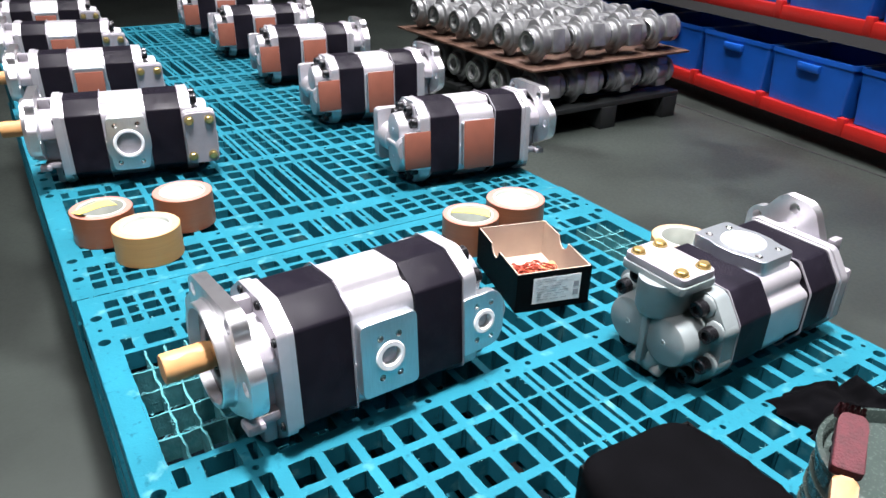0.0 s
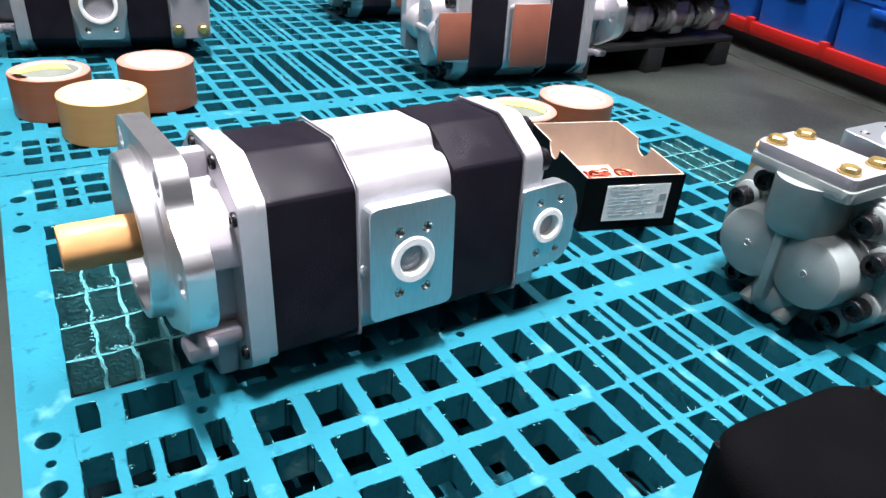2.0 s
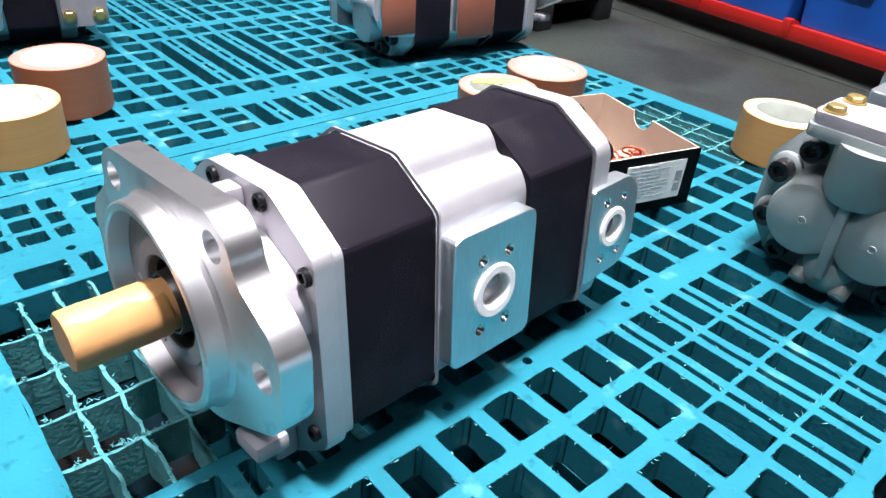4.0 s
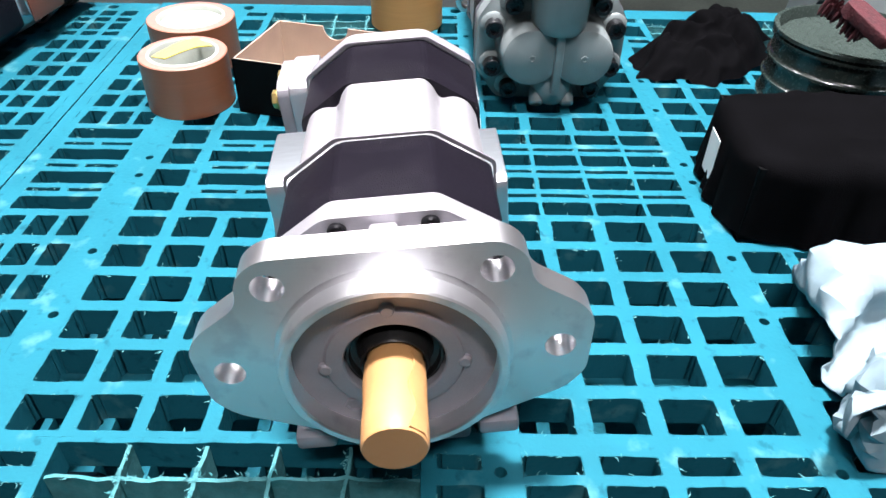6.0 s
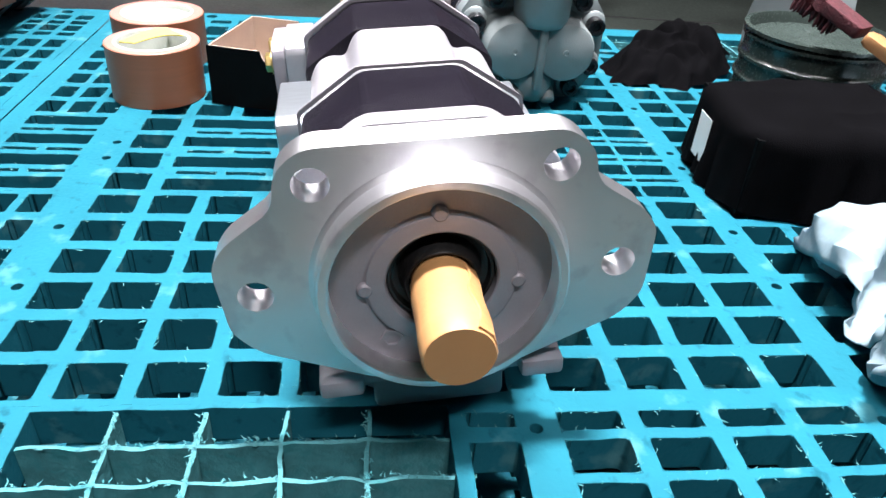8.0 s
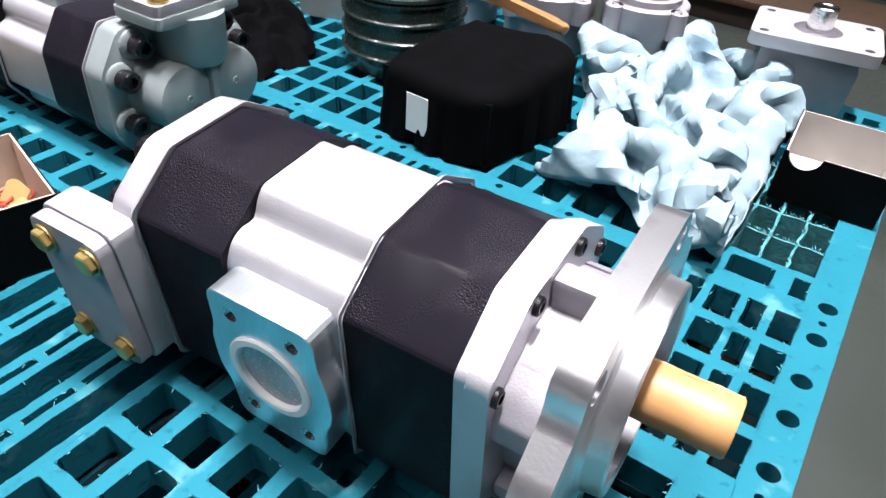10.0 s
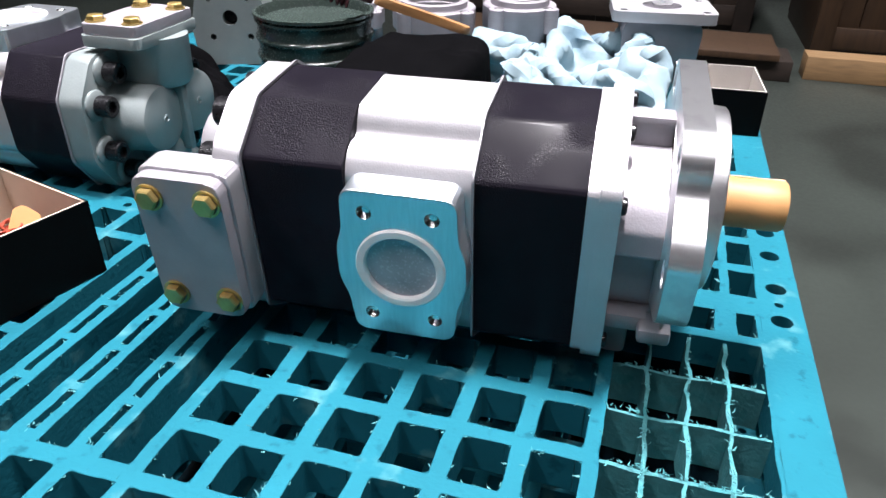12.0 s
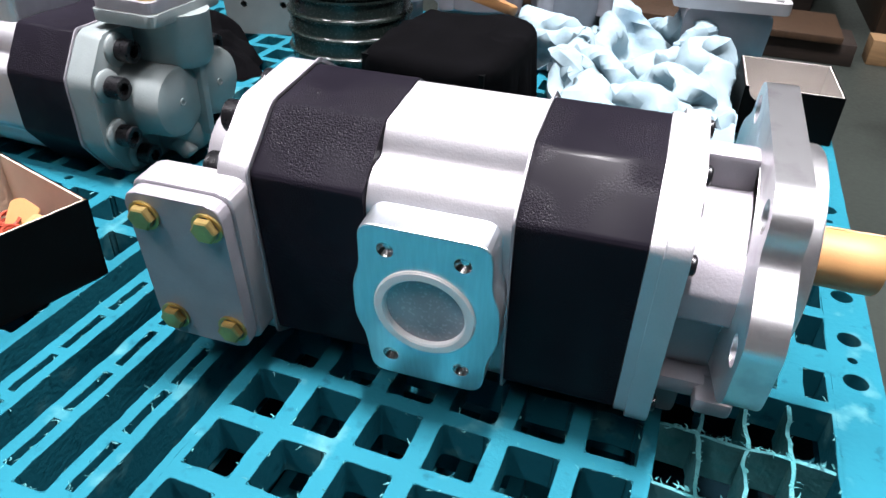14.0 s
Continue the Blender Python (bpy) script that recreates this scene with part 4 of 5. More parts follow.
CART = carton("carton", "open black carton with pale lining, white label and red rings", pose(0.551, 0.194, 0.001, 0, 0, -15), 0.128, 0.177, 0.068, M_CARD, ((1, -0.05), (3, 0.05)))
bm = B()
block(bm, -0.036, 0.046, -0.0894, -0.0889, 0.012, 0.058)
LABEL = part("paper_label", bm, M_PAPER, CART, "white printed label")
rng = random.Random(4)
for k in range(9):
    z = 0.056 - k * 0.0046
    x = -0.033 + 0.006 * rng.random()
    for _ in range(3):
        w = 0.006 + 0.014 * rng.random()
        bm = B()
        block(bm, x, min(x + w, 0.030), -0.0898, -0.0895, z - 0.0008, z)
        part("print_bar", bm, M_INK, LABEL)
        x += w + 0.004
        if x > 0.024:
            break
for z in (0.045, 0.030):
    bm = B()
    block(bm, 0.034, 0.043, -0.0898, -0.0895, z - 0.010, z)
    part("print_square", bm, M_INK, LABEL)


def ring_mesh(bm, c, r, t, tilt):
    mt = Matrix.Translation(c) @ pose(0, 0, 0, *tilt)
    n, q = 16, 6
    vs = [[bm.verts.new(mt @ Vector(((r + t * math.cos(2 * math.pi * j / q)) * math.cos(2 * math.pi * i / n), (r + t * math.cos(2 * math.pi * j / q)) * math.sin(2 * math.pi * i / n), t * math.sin(2 * math.pi * j / q)))) for j in range(q)] for i in range(n)]
    for i in range(n):
        for j in range(q):
            bm.faces.new((vs[i][j], vs[(i + 1) % n][j], vs[(i + 1) % n][(j + 1) % q], vs[i][(j + 1) % q]))


ring_pile = Matrix(CART.matrix_basis)
for k in range(150):
    bm = B()
    x, y = -0.053 + 0.072 * rng.random(), -0.078 + 0.100 * rng.random()
    ring_mesh(bm, (0, 0, 0), 0.007 + 0.004 * rng.random(), 0.0014, (rng.uniform(-40, 40), rng.uniform(-40, 40), 0))
    o = part("sealing_ring", bm, M_COPPER)
    tagged(o, "small red-brown sealing ring lying in a carton", "sealing ring", "loose sealing rings")
    o.matrix_basis = ring_pile @ pose(x, y, 0.005 + 0.046 * (k / 150) * (1 - abs(y + 0.035) / 0.09))
for x, y, turn, lean in ((-0.012, -0.036, 30, -62), (0.004, -0.020, 75, 64), (-0.024, -0.052, -20, 58), (-0.004, -0.060, 10, 40)):
    bm = B()
    slab(bm, rounded([(-0.009, 0), (0.009, 0), (0.012, 0.020), (0.004, 0.026), (-0.010, 0.021)], 0.003, 3), [], "y", 0, 0.0012)
    for v in bm.verts:
        v.co.y += 0.005 * math.sin(v.co.x * 160)
    o = part("paper_scrap", bm, M_CREPE)
    tagged(o, "creased tan paper scrap lying in a carton", "paper scrap", "tan paper scraps")
    o.matrix_basis = ring_pile @ pose(x + 0.008, y, 0.028, lean, 0, turn)

carton("carton", "small open black carton with grey lining on the pallet's rim", pose(-0.053, -0.453, 0.001, 0, 0, 3), 0.108, 0.118, 0.058, M_CARD2, ((2, -0.3),))
SIDE_BOX = carton("carton", "black carton half hidden under a black cloth", pose(0.336, -0.331, 0.001, 0, 0, -4), 0.150, 0.184, 0.078, M_CARDBLACK)
bm = B()
block(bm, -0.015, 0.015, 0.0, 0.0006, 0.010, 0.056)
bmesh.ops.transform(bm, matrix=pose(0.010, 0.1075, 0.010, 0, 0, 0), verts=bm.verts[:])
part("paper_label", bm, M_PAPER, SIDE_BOX, "white printed label")


# ---- cloths ----
def heap(name, label, category, m, sx, sy, height, material, seed, folds, power=2.0, res=56, rim=0.10, flat=0.0):
    bm = B()
    grid = []
    for i in range(res + 1):
        row = []
        for j in range(res + 1):
            u, v = 2 * i / res - 1, 2 * j / res - 1
            a = math.atan2(v, u)
            k = math.hypot(u, v) if abs(u) < 1e-9 or abs(v) < 1e-9 else max(abs(u), abs(v))
            r = k * (1 + rim * noise.noise(Vector((math.cos(a) * 1.7, math.sin(a) * 1.7, seed))) + rim * 0.6 * noise.noise(Vector((math.cos(a) * 5, math.sin(a) * 5, seed + 4))))
            x, y = r * sx * math.cos(a), r * sy * math.sin(a)
            p = Vector((x * 9 / max(sx, sy) * 0.16, y * 9 / max(sx, sy) * 0.16, seed))
            p2 = p + noise.noise_vector(p * 1.3) * 0.8
            cell = noise.voronoi(p2 * 1.25)[0]
            facet = min(1.0, (cell[1] - cell[0]) * 1.5)
            ridge = 0.45 * facet + (1 - abs(noise.noise(p2 * 1.7))) ** 3 * 0.35 + (1 - abs(noise.noise(p2 * 3.6 + Vector((7, 1, 0))))) ** 3 * 0.16 + 0.05 * noise.noise(p2 * 9)
            dome = max(0.0, 1 - k ** power)
            if flat:
                dome = min(1.0, dome * flat)
            z = height * dome * (1 - folds + folds * ridge * 1.7) + 0.004 * min(1, 8 * (1 - k)) * ridge
            row.append(bm.verts.new((x + 0.016 * folds * noise.noise(p2 * 3), y + 0.016 * folds * noise.noise(p2 * 3 + Vector((3, 3, 3))), max(0.0005, z))))
        grid.append(row)
    for i in range(res):
        for j in range(res):
            bm.faces.new((grid[i][j], grid[i + 1][j], grid[i + 1][j + 1], grid[i][j + 1]))
    edge = [grid[i][0] for i in range(res)] + [grid[res][j] for j in range(res)] + [grid[i][res] for i in range(res, 0, -1)] + [grid[0][j] for j in range(res, 0, -1)]
    for v in edge:
        v.co.z = 0.0008
    inner = [v for row in grid[1:-1] for v in row[1:-1]]
    for _ in range(2):
        bmesh.ops.smooth_vert(bm, verts=inner, factor=0.5, use_axis_x=True, use_axis_y=True, use_axis_z=True)
    o = tagged(part(name, bm, material, angle=70), label, category)
    o.matrix_basis = m
    return o


def crumple(n, wide, long, seed):
    """A square of cloth pushed together sideways until it buckles: an n x n x 3 array of places."""
    pick = np.random.default_rng(seed)
    u, v = np.meshgrid(np.linspace(-1, 1, n), np.linspace(-1, 1, n), indexing="ij")
    p = np.stack([u * wide / 2, v * long / 2, np.full_like(u, 0.02)], -1)
    flat = p[..., :2].copy()
    for _ in range(7):
        a, f, ph = pick.uniform(0, math.pi), pick.uniform(5, 15), pick.uniform(0, 6.3)
        p[..., 2] += 0.007 * np.sin((np.cos(a) * u + np.sin(a) * v) * f + ph)
    half = 0.122 * (1 - 0.25 * np.exp(-(v / 0.25) ** 2))
    goal = np.stack([half * u - 0.055 * np.sign(v) * np.abs(v) ** 0.8, 0.225 * v], -1)
    sway = np.stack([0.022 * np.sin(3.1 * v + 1.7 * u + 0.5) + 0.020 * np.sin(5.3 * u - 2 * v), 0.03 * np.sin(2.7 * u + 3.4 * v + 1.2)], -1)
    goal = goal + sway * (1 - 0.3 * np.abs(u))[..., None]
    links = []
    for di, dj, stiff in ((1, 0, 1), (0, 1, 1), (1, 1, 0.7), (1, -1, 0.7), (2, 0, 0.35), (0, 2, 0.35), (3, 0, 0.10), (0, 3, 0.10)):
        a = (slice(0, n - di), slice(max(0, -dj), n - max(0, dj)))
        b = (slice(di, n), slice(max(0, dj), n + min(0, dj)))
        links.append((a, b, np.linalg.norm(flat[b] - flat[a], axis=-1), stiff))
    old = p.copy()
    for step in range(150):
        f = min(1.0, (step + 1) / 110)
        p, old = p + (p - old) * 0.85, p.copy()
        p[..., 2] -= 0.00022
        p[..., :2] += (flat * (1 - f) + goal * f - p[..., :2]) * 0.10
        for _ in range(7):
            for a, b, rest, stiff in links:
                d = p[b] - p[a]
                far = np.linalg.norm(d, axis=-1) + 1e-9
                c = (0.4 * stiff * (far - rest) / far)[..., None] * d
                if stiff < 0.5:
                    c = np.where((far < rest)[..., None], c, 0)
                p[a] += c
                p[b] -= c
            p[..., 1] = np.minimum(p[..., 1], 0.218 - 0.294 * p[..., 0])
            p[..., 0] = np.maximum(p[..., 0], -0.122)
            z = np.maximum(p[..., 2], 0.002)
            p[..., 2] = np.where(z > 0.078, 0.078 + (z - 0.078) * 0.6, z)
    return p


def rag(m):
    coarse = crumple(44, 0.62, 0.78, 3)
    n = 131
    at = np.linspace(0, 43, n)
    lo = np.minimum(at.astype(int), 42)
    w = (at - lo)[:, None, None]
    rows = coarse[lo] * (1 - w) + coarse[lo + 1] * w
    w = (at - lo)[None, :, None]
    places = rows[:, lo] * (1 - w) + rows[:, lo + 1] * w
    out = np.cross(np.gradient(places, axis=0), np.gradient(places, axis=1))
    out /= np.linalg.norm(out, axis=-1, keepdims=True) + 1e-9
    for i in range(n):
        for j in range(n):
            q = Vector((i * 0.047, j * 0.059, 2.0))
            q += noise.noise_vector(q * 0.6) * 0.8
            cell = noise.voronoi(q * 1.05)[0]
            sharp = max(0.0, 1 - 2.4 * abs(noise.noise(q * 0.8))) + 0.45 * max(0.0, 1 - 2.6 * abs(noise.noise(q * 2.1)))
            places[i, j] += out[i, j] * (0.0062 * sharp + 0.0100 * (cell[1] - cell[0]) - 0.004)
    places[..., 2] = np.maximum(places[..., 2] * 0.86, 0.002)
    bm = B()
    vs = [[bm.verts.new(places[i, j]) for j in range(n)] for i in range(n)]
    for i in range(n - 1):
        for j in range(n - 1):
            bm.faces.new((vs[i][j], vs[i + 1][j], vs[i + 1][j + 1], vs[i][j + 1]))
    o = tagged(part("cleaning_rag", bm, M_RAG, angle=26), "crumpled pale blue cleaning rag thrown on the pallet", "rag")
    thick = o.modifiers.new("cloth", "SOLIDIFY")
    thick.thickness = 0.0012
    o.matrix_basis = m


rag(pose(0.128, -0.462, 0.0))


def drape(m, hx, hy, top, seed, res=96):
    """A soft cloth over a box with rounded corners, its hem hanging in small folds."""
    bm = B()
    grid = []
    for i in range(res + 1):
        row = []
        for j in range(res + 1):
            u, v = 2 * i / res - 1, 2 * j / res - 1
            k, a = max(abs(u), abs(v)), math.atan2(v, u)
            ca, sa = math.cos(a), math.sin(a)
            reach = 1 / (abs(ca / hx) ** 4.5 + abs(sa / hy) ** 4.5) ** (1 / 4.5)
            p = Vector((ca * reach * k * 11, sa * reach * k * 11, seed))
            soft = noise.noise(p) * 0.006 + (1 - abs(noise.noise(p * 1.7 + Vector((3, 0, 0))))) ** 4 * 0.006
            if k < 0.62:
                r, z = k / 0.62 * (reach - 0.016), top - 0.004 * (k / 0.62) ** 4
            elif k < 0.74:
                w = (k - 0.62) / 0.12 * math.pi / 2
                r, z = reach - 0.016 + 0.018 * math.sin(w), top - 0.004 - 0.018 * (1 - math.cos(w))
            else:
                w = (k - 0.74) / 0.26
                r = reach + 0.002 + w * (0.004 + 0.012 * noise.noise(Vector((ca * 7, sa * 7, seed + 2))))
                z = top - 0.022 - w * (top - 0.026 + 0.010 * noise.noise(Vector((ca * 3, sa * 3, seed + 5))))
            row.append(bm.verts.new((ca * r, sa * r, max(0.0015, z + soft * min(1.0, (1 - k) * 4)))))
        grid.append(row)
    for i in range(res):
        for j in range(res):
            bm.faces.new((grid[i][j], grid[i + 1][j], grid[i + 1][j + 1], grid[i][j + 1]))
    bmesh.ops.remove_doubles(bm, verts=bm.verts[:], dist=0.00005)
    o = tagged(part("black_cloth", bm, M_CLOTH, angle=70), "black cloth draped over a black carton", "cloth")
    o.matrix_basis = m


drape(pose(0.336, -0.331, 0, 0, 0, -4), 0.085, 0.101, 0.089, 8.4)
heap("black_glove", "crumpled black work glove lying on the pallet", "glove", pose(0.715, -0.340, 0, 0, 0, -48), 0.150, 0.070, 0.060, M_CLOTH, 5.7, 0.6, 2.2, 48, 0.25)


# ---- tub and brush ----
e = thing("plastic_tub", "grey-green ridged plastic tub standing on the pallet", "tub", pose(0.522, -0.426, 0))
bm = B()
prof = [(0, 0.001), (0.080, 0.0)]
for k in range(4):
    z = 0.004 + 0.025 * k
    prof += [(0.083, z + 0.002), (0.0835, z + 0.018), (0.0868, z + 0.020), (0.0868, z + 0.023), (0.0835, z + 0.025)]
prof += [(0.088, 0.106), (0.088, 0.110), (0.083, 0.111), (0.081, 0.105), (0.079, 0.020), (0, 0.019)]
lathe(bm, (0, 0, 0), (0, 0, 1), prof, 56)
part("tub_wall", bm, M_TUB, e, "", 45)
bm = B()
lathe(bm, (0, 0, 0), (0, 0, 1), [(0.0785, 0.098), (0.05, 0.1000), (0.02, 0.0985), (0, 0.0985)], 40)
part("lid", bm, M_TUB, e)

e = thing("brush", "wooden brush with dark red bristles resting on a tub", "brush", pose(0.440, -0.396, 0.120, 0, -20, 30))
bm = B()
slab(bm, rounded([(-0.045, 0.014), (0.008, 0.013), (0.018, 0.010), (0.018, -0.010), (0.008, -0.013), (-0.045, -0.014)], 0.005, 3), [], "z", 0.016, 0.030, 0.002)
bmesh.ops.translate(bm, verts=bm.verts[:], vec=(0.03, 0, 0))
part("ferrule", bm, M_BRISTLE, e, "dark red painted brush block")
bm = B()
slab(bm, rounded([(-0.02, 0.011), (-0.09, 0.009), (-0.155, 0.012), (-0.168, 0.0), (-0.155, -0.012), (-0.09, -0.009), (-0.02, -0.011)], 0.006, 4), [], "z", 0.016, 0.028, 0.003)
part("handle", bm, M_WOODH, e, "pale wooden handle")
bm = B()
rb = random.Random(9)
for i in range(8):
    for j in range(5):
        x, y = -0.012 + 0.0068 * i + rb.uniform(-0.001, 0.001), -0.010 + 0.005 * j
        lathe(bm, (x + 0.03, y, 0.0165), (rb.uniform(-0.15, 0.15), rb.uniform(-0.2, 0.2), -1), [(0.0022, 0), (0.0025, 0.010), (0.0012, 0.0165), (0, 0.0165)], 6)
part("bristles", bm, M_BRISTLE, e)


# ---- castings at the pallet's end ----
def housing_block(m, label):
    e = thing("housing_casting", label, "casting", m, group="bare housing castings")
    bm = B()
    slab(bm, rounded([(-0.055, 0), (0.055, 0), (0.060, 0.075), (0.055, 0.088), (-0.055, 0.088), (-0.060, 0.075)], 0.008, 4), [], "y", -0.05, 0.05, 0.003)
    part("body", bm, M_CAST_DULL, e)
    bm = B()
    slab(bm, rounded([(-0.078, -0.060), (0.078, -0.060), (0.078, 0.060), (-0.078, 0.060)], 0.014, 4), [circle(0, 0, 0.030, 28)] + [circle(a * 0.062, b * 0.044, 0.006, 12) for a in (-1, 1) for b in (-1, 1)], "z", 0.088, 0.104)
    part("top_flange", bm, M_CAST, e)
    bm = B()
    tube(bm, (0, 0, 0.104), (0, 0, 1), 0.010, 0.016, 0.03, 20)
    part("spigot", bm, M_STEEL, e)
    return e


housing_block(pose(0.034, -0.662, 0, 0, 0, 8), "bare aluminium housing casting with a flat top flange")


def ring_casting(x, y, r, h, label):
    e = thing("ring_casting", label, "casting", pose(x, y, 0, 0, 0, 20), group="bare ring castings")
    bm = B()
    lathe(bm, (0, 0, 0), (0, 0, 1), [(r * 0.6, 0.001), (r * 0.92, 0), (r * 0.92, h * 0.55), (r, h * 0.62), (r, h - 0.002), (r - 0.002, h), (r * 0.66, h), (r * 0.6, h - 0.003), (r * 0.6, 0.001)], 40)
    part("ring_body", bm, M_CAST_DULL, e)
    bm = B()
    tube(bm, (0, 0, h - 0.0005), (0, 0, 1), r * 0.62, r * 0.80, 0.010, 36)
    part("raised_lip", bm, M_CAST_DULL, e)
    for k in range(4):
        bm = B()
        a = math.pi / 4 + math.pi / 2 * k
        tube(bm, (r * 1.02 * math.cos(a), r * 1.02 * math.sin(a), h * 0.6), (0, 0, 1), 0.005, 0.013, h * 0.4, 16)
        part("lug", bm, M_CAST_DULL, e)


ring_casting(0.40, -0.628, 0.070, 0.085, "round aluminium casting with a raised lip")
ring_casting(0.258, -0.645, 0.060, 0.095, "round aluminium casting with a raised lip")
ring_casting(0.56, -0.645, 0.060, 0.070, "round aluminium casting with a raised lip")

e = thing("grey_housing", "upright grey cast housing with drilled face on the pallet", "casting", pose(0.712, -0.520, 0, 0, 0, 20))
bm = B()
slab(bm, rounded([(-0.055, 0), (0.055, 0), (0.062, 0.06), (0.045, 0.135), (-0.045, 0.135), (-0.062, 0.06)], 0.014, 5), [circle(0, 0.075, 0.012, 18)] + [circle(a * 0.03, 0.075 + b * 0.03, 0.005, 12) for a in (-1, 1) for b in (-1, 1)], "y", -0.03, 0.05)
part("body", bm, M_GREY, e)
bm = B()
block(bm, -0.05, 0.05, -0.02, 0.048, 0.0, 0.12)
bmesh.ops.scale(bm, vec=(0.8, 0.7, 1.0), verts=bm.verts[:])
part("core", bm, M_BOLT, e)


# ---- timber behind the pallets ----
def timber(label, m, lx, ly, lz, material):
    bm = B()
    block(bm, -lx / 2, lx / 2, -ly / 2, ly / 2, 0, lz, 0.003)
    for v in bm.verts:
        v.co += noise.noise_vector(v.co * 3) * 0.002
        v.co.z = max(0, v.co.z)
    o = tagged(part("timber", bm, material), label, "timber", "stacked timber")
    o.matrix_basis = m
    return o


timber("pale sawn pine beam lying on the floor", pose(-1.49, -2.80, FLOOR, 0, 0, 0), 1.80, 0.12, 0.100, M_PLANK)
timber("dark timber beam lying on the floor", pose(0.30, -2.79, FLOOR, 0, 0, 0), 1.66, 0.24, 0.085, M_DARKWOOD)
timber("brown timber board lying on a dark beam", pose(0.36, -2.84, FLOOR + 0.0855, 0, 0, 0), 1.66, 0.38, 0.028, M_CRATE)


def crate(label, m, w, d, h, board):
    e = thing("wooden_crate", label, "crate", m, group="wooden crates by the wall")
    n = int(w / 0.19)
    for side in (-1, 1):
        for k in range(n):
            bm = B()
            a = -w / 2 + w * k / n
            block(bm, a + 0.002, a + w / n - 0.002, side * d / 2 - 0.009, side * d / 2 + 0.009, 0.0, h, 0.002)
            part("wall_board", bm, board, e)
        for z in (0.03, h - 0.13):
            bm = B()
            block(bm, -w / 2, w / 2, side * (d / 2 + 0.010), side * (d / 2 + 0.028), z, z + 0.10, 0.003) if side > 0 else block(bm, -w / 2, w / 2, -d / 2 - 0.028, -d / 2 - 0.010, z, z + 0.10, 0.003)
            part("batten", bm, board, e)
        bm = B()
        x = side * (w / 2 - 0.010)
        block(bm, x - 0.009, x + 0.009, -d / 2 + 0.010, d / 2 - 0.010, 0.0, h, 0.002)
        part("end_board", bm, board, e)
        bm = B()
        x = side * (w / 2 - 0.045)
        block(bm, x - 0.045, x + 0.045, d / 2 + 0.029, d / 2 + 0.047, 0.0, h, 0.003)
        part("corner_batten", bm, board, e)
    bm = B()
    block(bm, -w / 2 - 0.01, w / 2 + 0.01, -d / 2 - 0.03, d / 2 + 0.05, h, h + 0.022, 0.003)
    part("lid_board", bm, board, e)
    return e


crate("brown boarded wooden crate with battens on the floor", pose(-1.62, -3.62, FLOOR, 0, 0, 0), 1.90, 0.80, 0.90, M_CRATE)
# Added crate: its dark boards stand in for a black, shaded gap.
crate("added dark boarded crate filling a shaded gap", pose(0.78, -3.95, FLOOR, 0, 0, 1), 2.40, 0.80, 0.85, M_DARKWOOD)


# ---- rack with blue bins ----
RACK = pose(3.165, 0, 0, 0, 0, -9.65)     # the rack runs askew to the pallets
BIN_Z = (FLOOR + 0.165, FLOOR + 0.650)
e = thing("bin_rack", "low red steel rack carrying rows of blue bins", "rack", RACK @ pose(0, 0, FLOOR))
RACK_LEN = (-0.75, 4.30)
for z in BIN_Z:
    for dx in (0.0, 0.46):
        bm = B()
        block(bm, dx, dx + 0.040, *RACK_LEN, z - FLOOR - 0.072, z - FLOOR - 0.002, 0.003)
        part("beam", bm, M_RED, e)
    bm = B()
    block(bm, 0.041, 0.459, *RACK_LEN, z - FLOOR - 0.016, z - FLOOR - 0.006)
    part("shelf", bm, M_RED, e)
    for k in range(9):
        bm = B()
        block(bm, -0.006, 0.030, -0.405 + 0.545 * k - 0.022, -0.405 + 0.545 * k + 0.022, z - FLOOR - 0.066, z - FLOOR + 0.020, 0.004)
        part("divider_lug", bm, M_RED, e)
for y in (-0.74, 4.25):
    for dx in (0.042, 0.425):
        bm = B()
        block(bm, dx, dx + 0.033, y, y + 0.045, 0.0, 1.0, 0.002)
        part("post", bm, M_RED, e)


def blue_bin():
    e = thing("blue_bin", "blue plastic parts bin on a red rack shelf", "bin", Matrix(), group="blue bins on the rack")
    w, d, h = 0.525, 0.44, 0.270
    bm = B()
    lo = [(-0.5 * w + 0.024, 0.016), (0.5 * w - 0.024, 0.016), (0.5 * w - 0.024, d - 0.016), (-0.5 * w + 0.024, d - 0.016)]
    hi = [(-0.5 * w, 0), (0.5 * w, 0), (0.5 * w, d), (-0.5 * w, d)]

    def ringv(pts, z, s):
        cy = d / 2
        return [bm.verts.new((cy + (y - cy) * s, x * s, z)) for x, y in rounded(pts, 0.016, 3)]
    r = [ringv(lo, 0, 1), ringv(hi, h - 0.024, 0.975), ringv(hi, h - 0.024, 1.0), ringv(hi, h, 1.0), ringv(hi, h, 0.955), ringv(lo, 0.008, 0.955)]
    n = len(r[0])
    for a, b in zip(r, r[1:]):
        for k in range(n):
            bm.faces.new((a[k], a[(k + 1) % n], b[(k + 1) % n], b[k]))
    bm.faces.new(r[0])
    bm.faces.new(r[-1])
    part("tub", bm, M_BIN, e)
    bm = B()
    block(bm, -0.016, 0.006, -0.070, 0.070, h - 0.080, h - 0.040, 0.006)
    part("grip", bm, M_BIN, e)
    return e


first = blue_bin()
first.matrix_basis = RACK @ pose(0.012, -0.1325, BIN_Z[0])
for lvl, z in enumerate(BIN_Z):
    for k in range(8):
        if lvl or k:
            copy_thing(first, RACK @ pose(0.012 + 0.006 * ((k * 7) % 3), -0.1325 + 0.545 * k, z, 0, 0, ((k * 5) % 3 - 1) * 0.6))


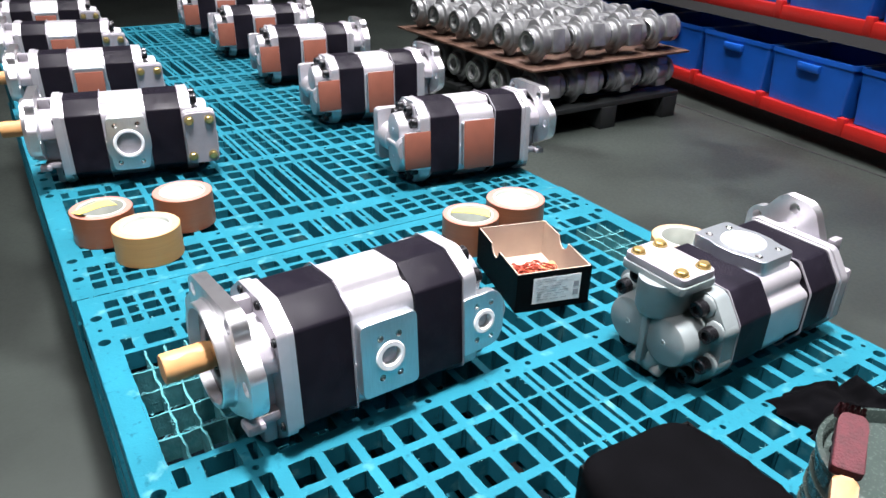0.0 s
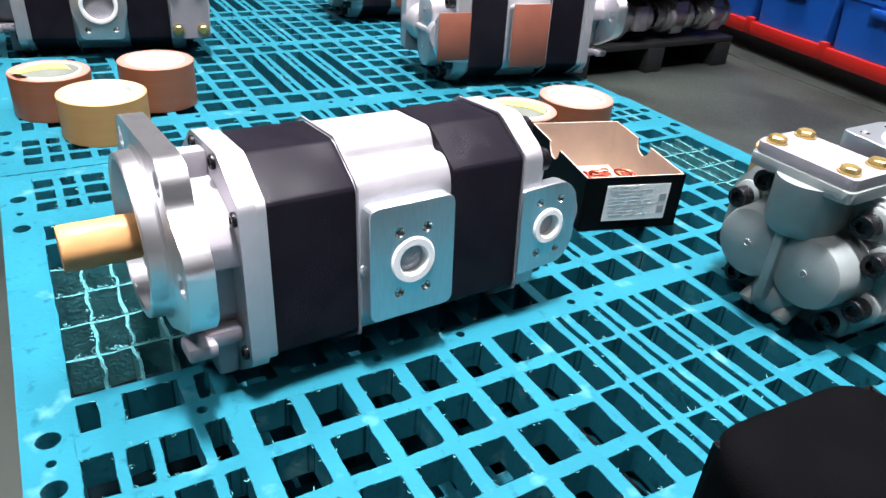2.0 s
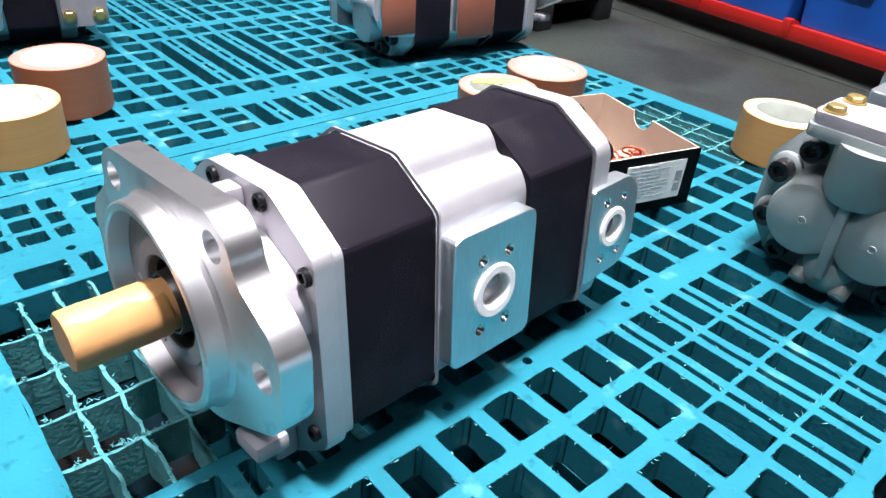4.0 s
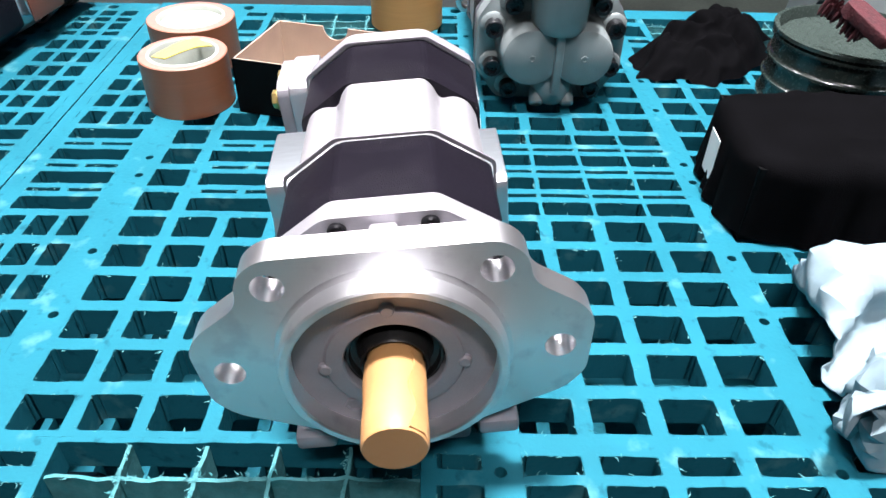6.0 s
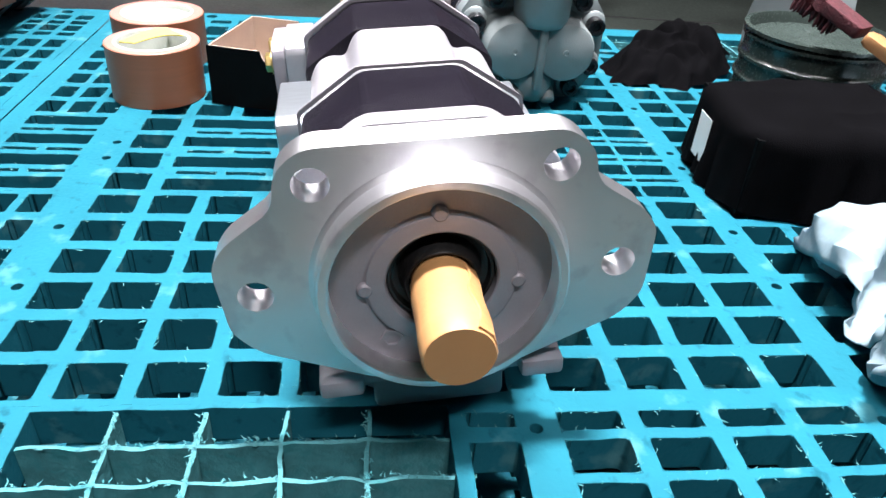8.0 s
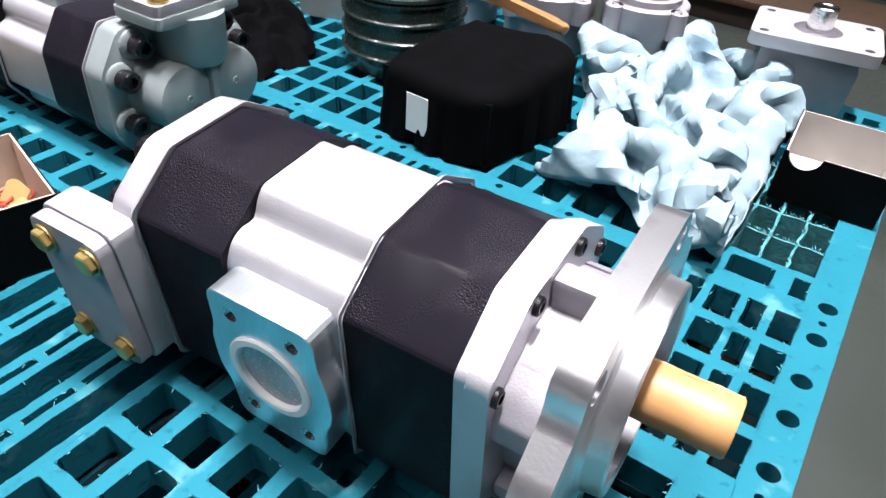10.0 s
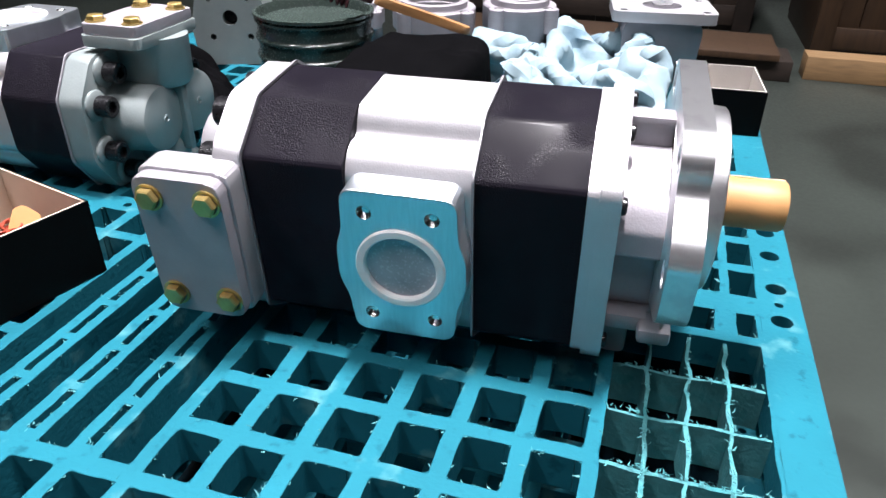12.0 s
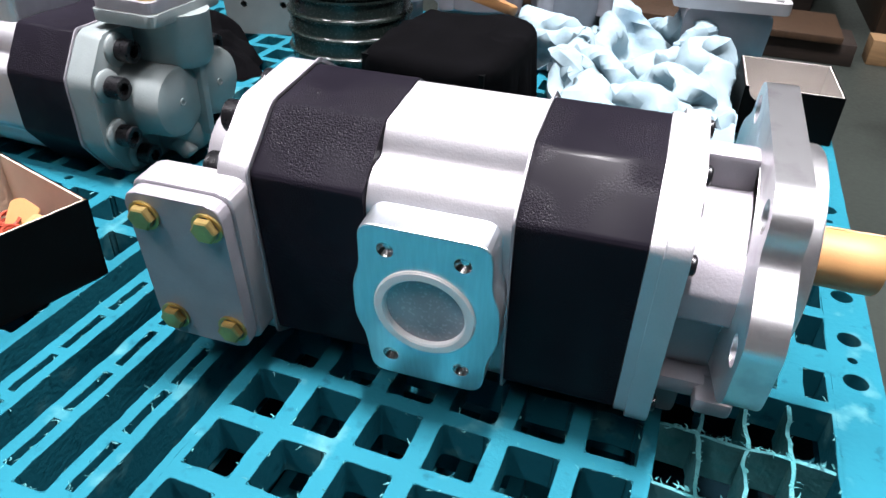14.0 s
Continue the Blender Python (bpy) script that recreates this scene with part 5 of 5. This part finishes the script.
# ---- stacked raw castings ----
def raw_casting():
    """A bare pump housing on its side: a ringed flange end, a waisted body with ears and ribs, and a bolted cover."""
    e = thing("raw_casting", "bare metal pump casting stacked on its side", "casting", Matrix(), group="stacked raw castings")
    bm = B()
    lathe(bm, (0, 0, 0), (1, 0, 0), [(0, 0.020), (0.030, 0.020), (0.034, 0.0), (0.060, 0.0), (0.064, 0.005), (0.064, 0.032), (0.080, 0.038), (0.084, 0.070), (0.072, 0.090), (0.066, 0.190), (0.076, 0.196), (0.076, 0.222), (0.048, 0.226), (0.044, 0.250), (0, 0.250)], 22)
    part("body", bm, M_IRON, e)
    bm = B()
    slab(bm, rounded([(-0.106, 0.020), (-0.05, 0.070), (0.05, 0.070), (0.106, 0.020), (0.106, -0.020), (0.05, -0.070), (-0.05, -0.070), (-0.106, -0.020)], 0.014, 3), [], "x", 0.046, 0.070, 0.003)
    part("ear_plate", bm, M_IRON, e)
    bm = B()
    block(bm, 0.100, 0.185, -0.058, 0.058, -0.082, 0.082, 0.010)
    part("port_block", bm, M_IRON, e)
    bm = B()
    tube(bm, (-0.006, 0, 0), (1, 0, 0), 0.040, 0.056, 0.016, 22)
    part("spigot", bm, M_STEEL, e)
    return e


SX, SY = 2.09, 2.075
SKID_H = 0.145
e = thing("black_skid", "black plastic skid under stacked castings", "pallet", pose(SX, SY, FLOOR))
for k in range(8):
    bm = B()
    block(bm, 0, 1.10, 0.005 + 0.165 * k, 0.140 + 0.165 * k, SKID_H - 0.026, SKID_H, 0.002)
    part("deck_board", bm, M_SKID, e)
for k in range(3):
    bm = B()
    block(bm, 0.02 + 0.48 * k, 0.13 + 0.48 * k, 0, 1.30, 0.0, SKID_H - 0.0265, 0.002)
    part("bearer", bm, M_SKID, e)
one = raw_casting()
first_one = True
rs = random.Random(2)
for lvl, z in enumerate((FLOOR + SKID_H + 0.108, FLOOR + SKID_H + 0.108 + 0.232)):
    for i in range(4):
        for j in range(6):
            m = pose(SX + 0.020 + 0.272 * i + rs.uniform(-0.008, 0.008), SY + 0.105 + 0.215 * j + rs.uniform(-0.006, 0.006), z, rs.choice((90, 90, 75, 105, 0)) + rs.uniform(-8, 8), 0, rs.uniform(-3, 3))
            if first_one:
                one.matrix_basis = m
                first_one = False
            else:
                copy_thing(one, m)
bm = B()
block(bm, -0.01, 1.12, -0.01, 1.33, 0, 0.012, 0.002)
o = tagged(part("separator_board", bm, M_SHEET), "brown fibre board between layers of castings", "board", "separator boards")
o.matrix_basis = pose(SX, SY, FLOOR + SKID_H + 0.216, 0, 0, 0.3)
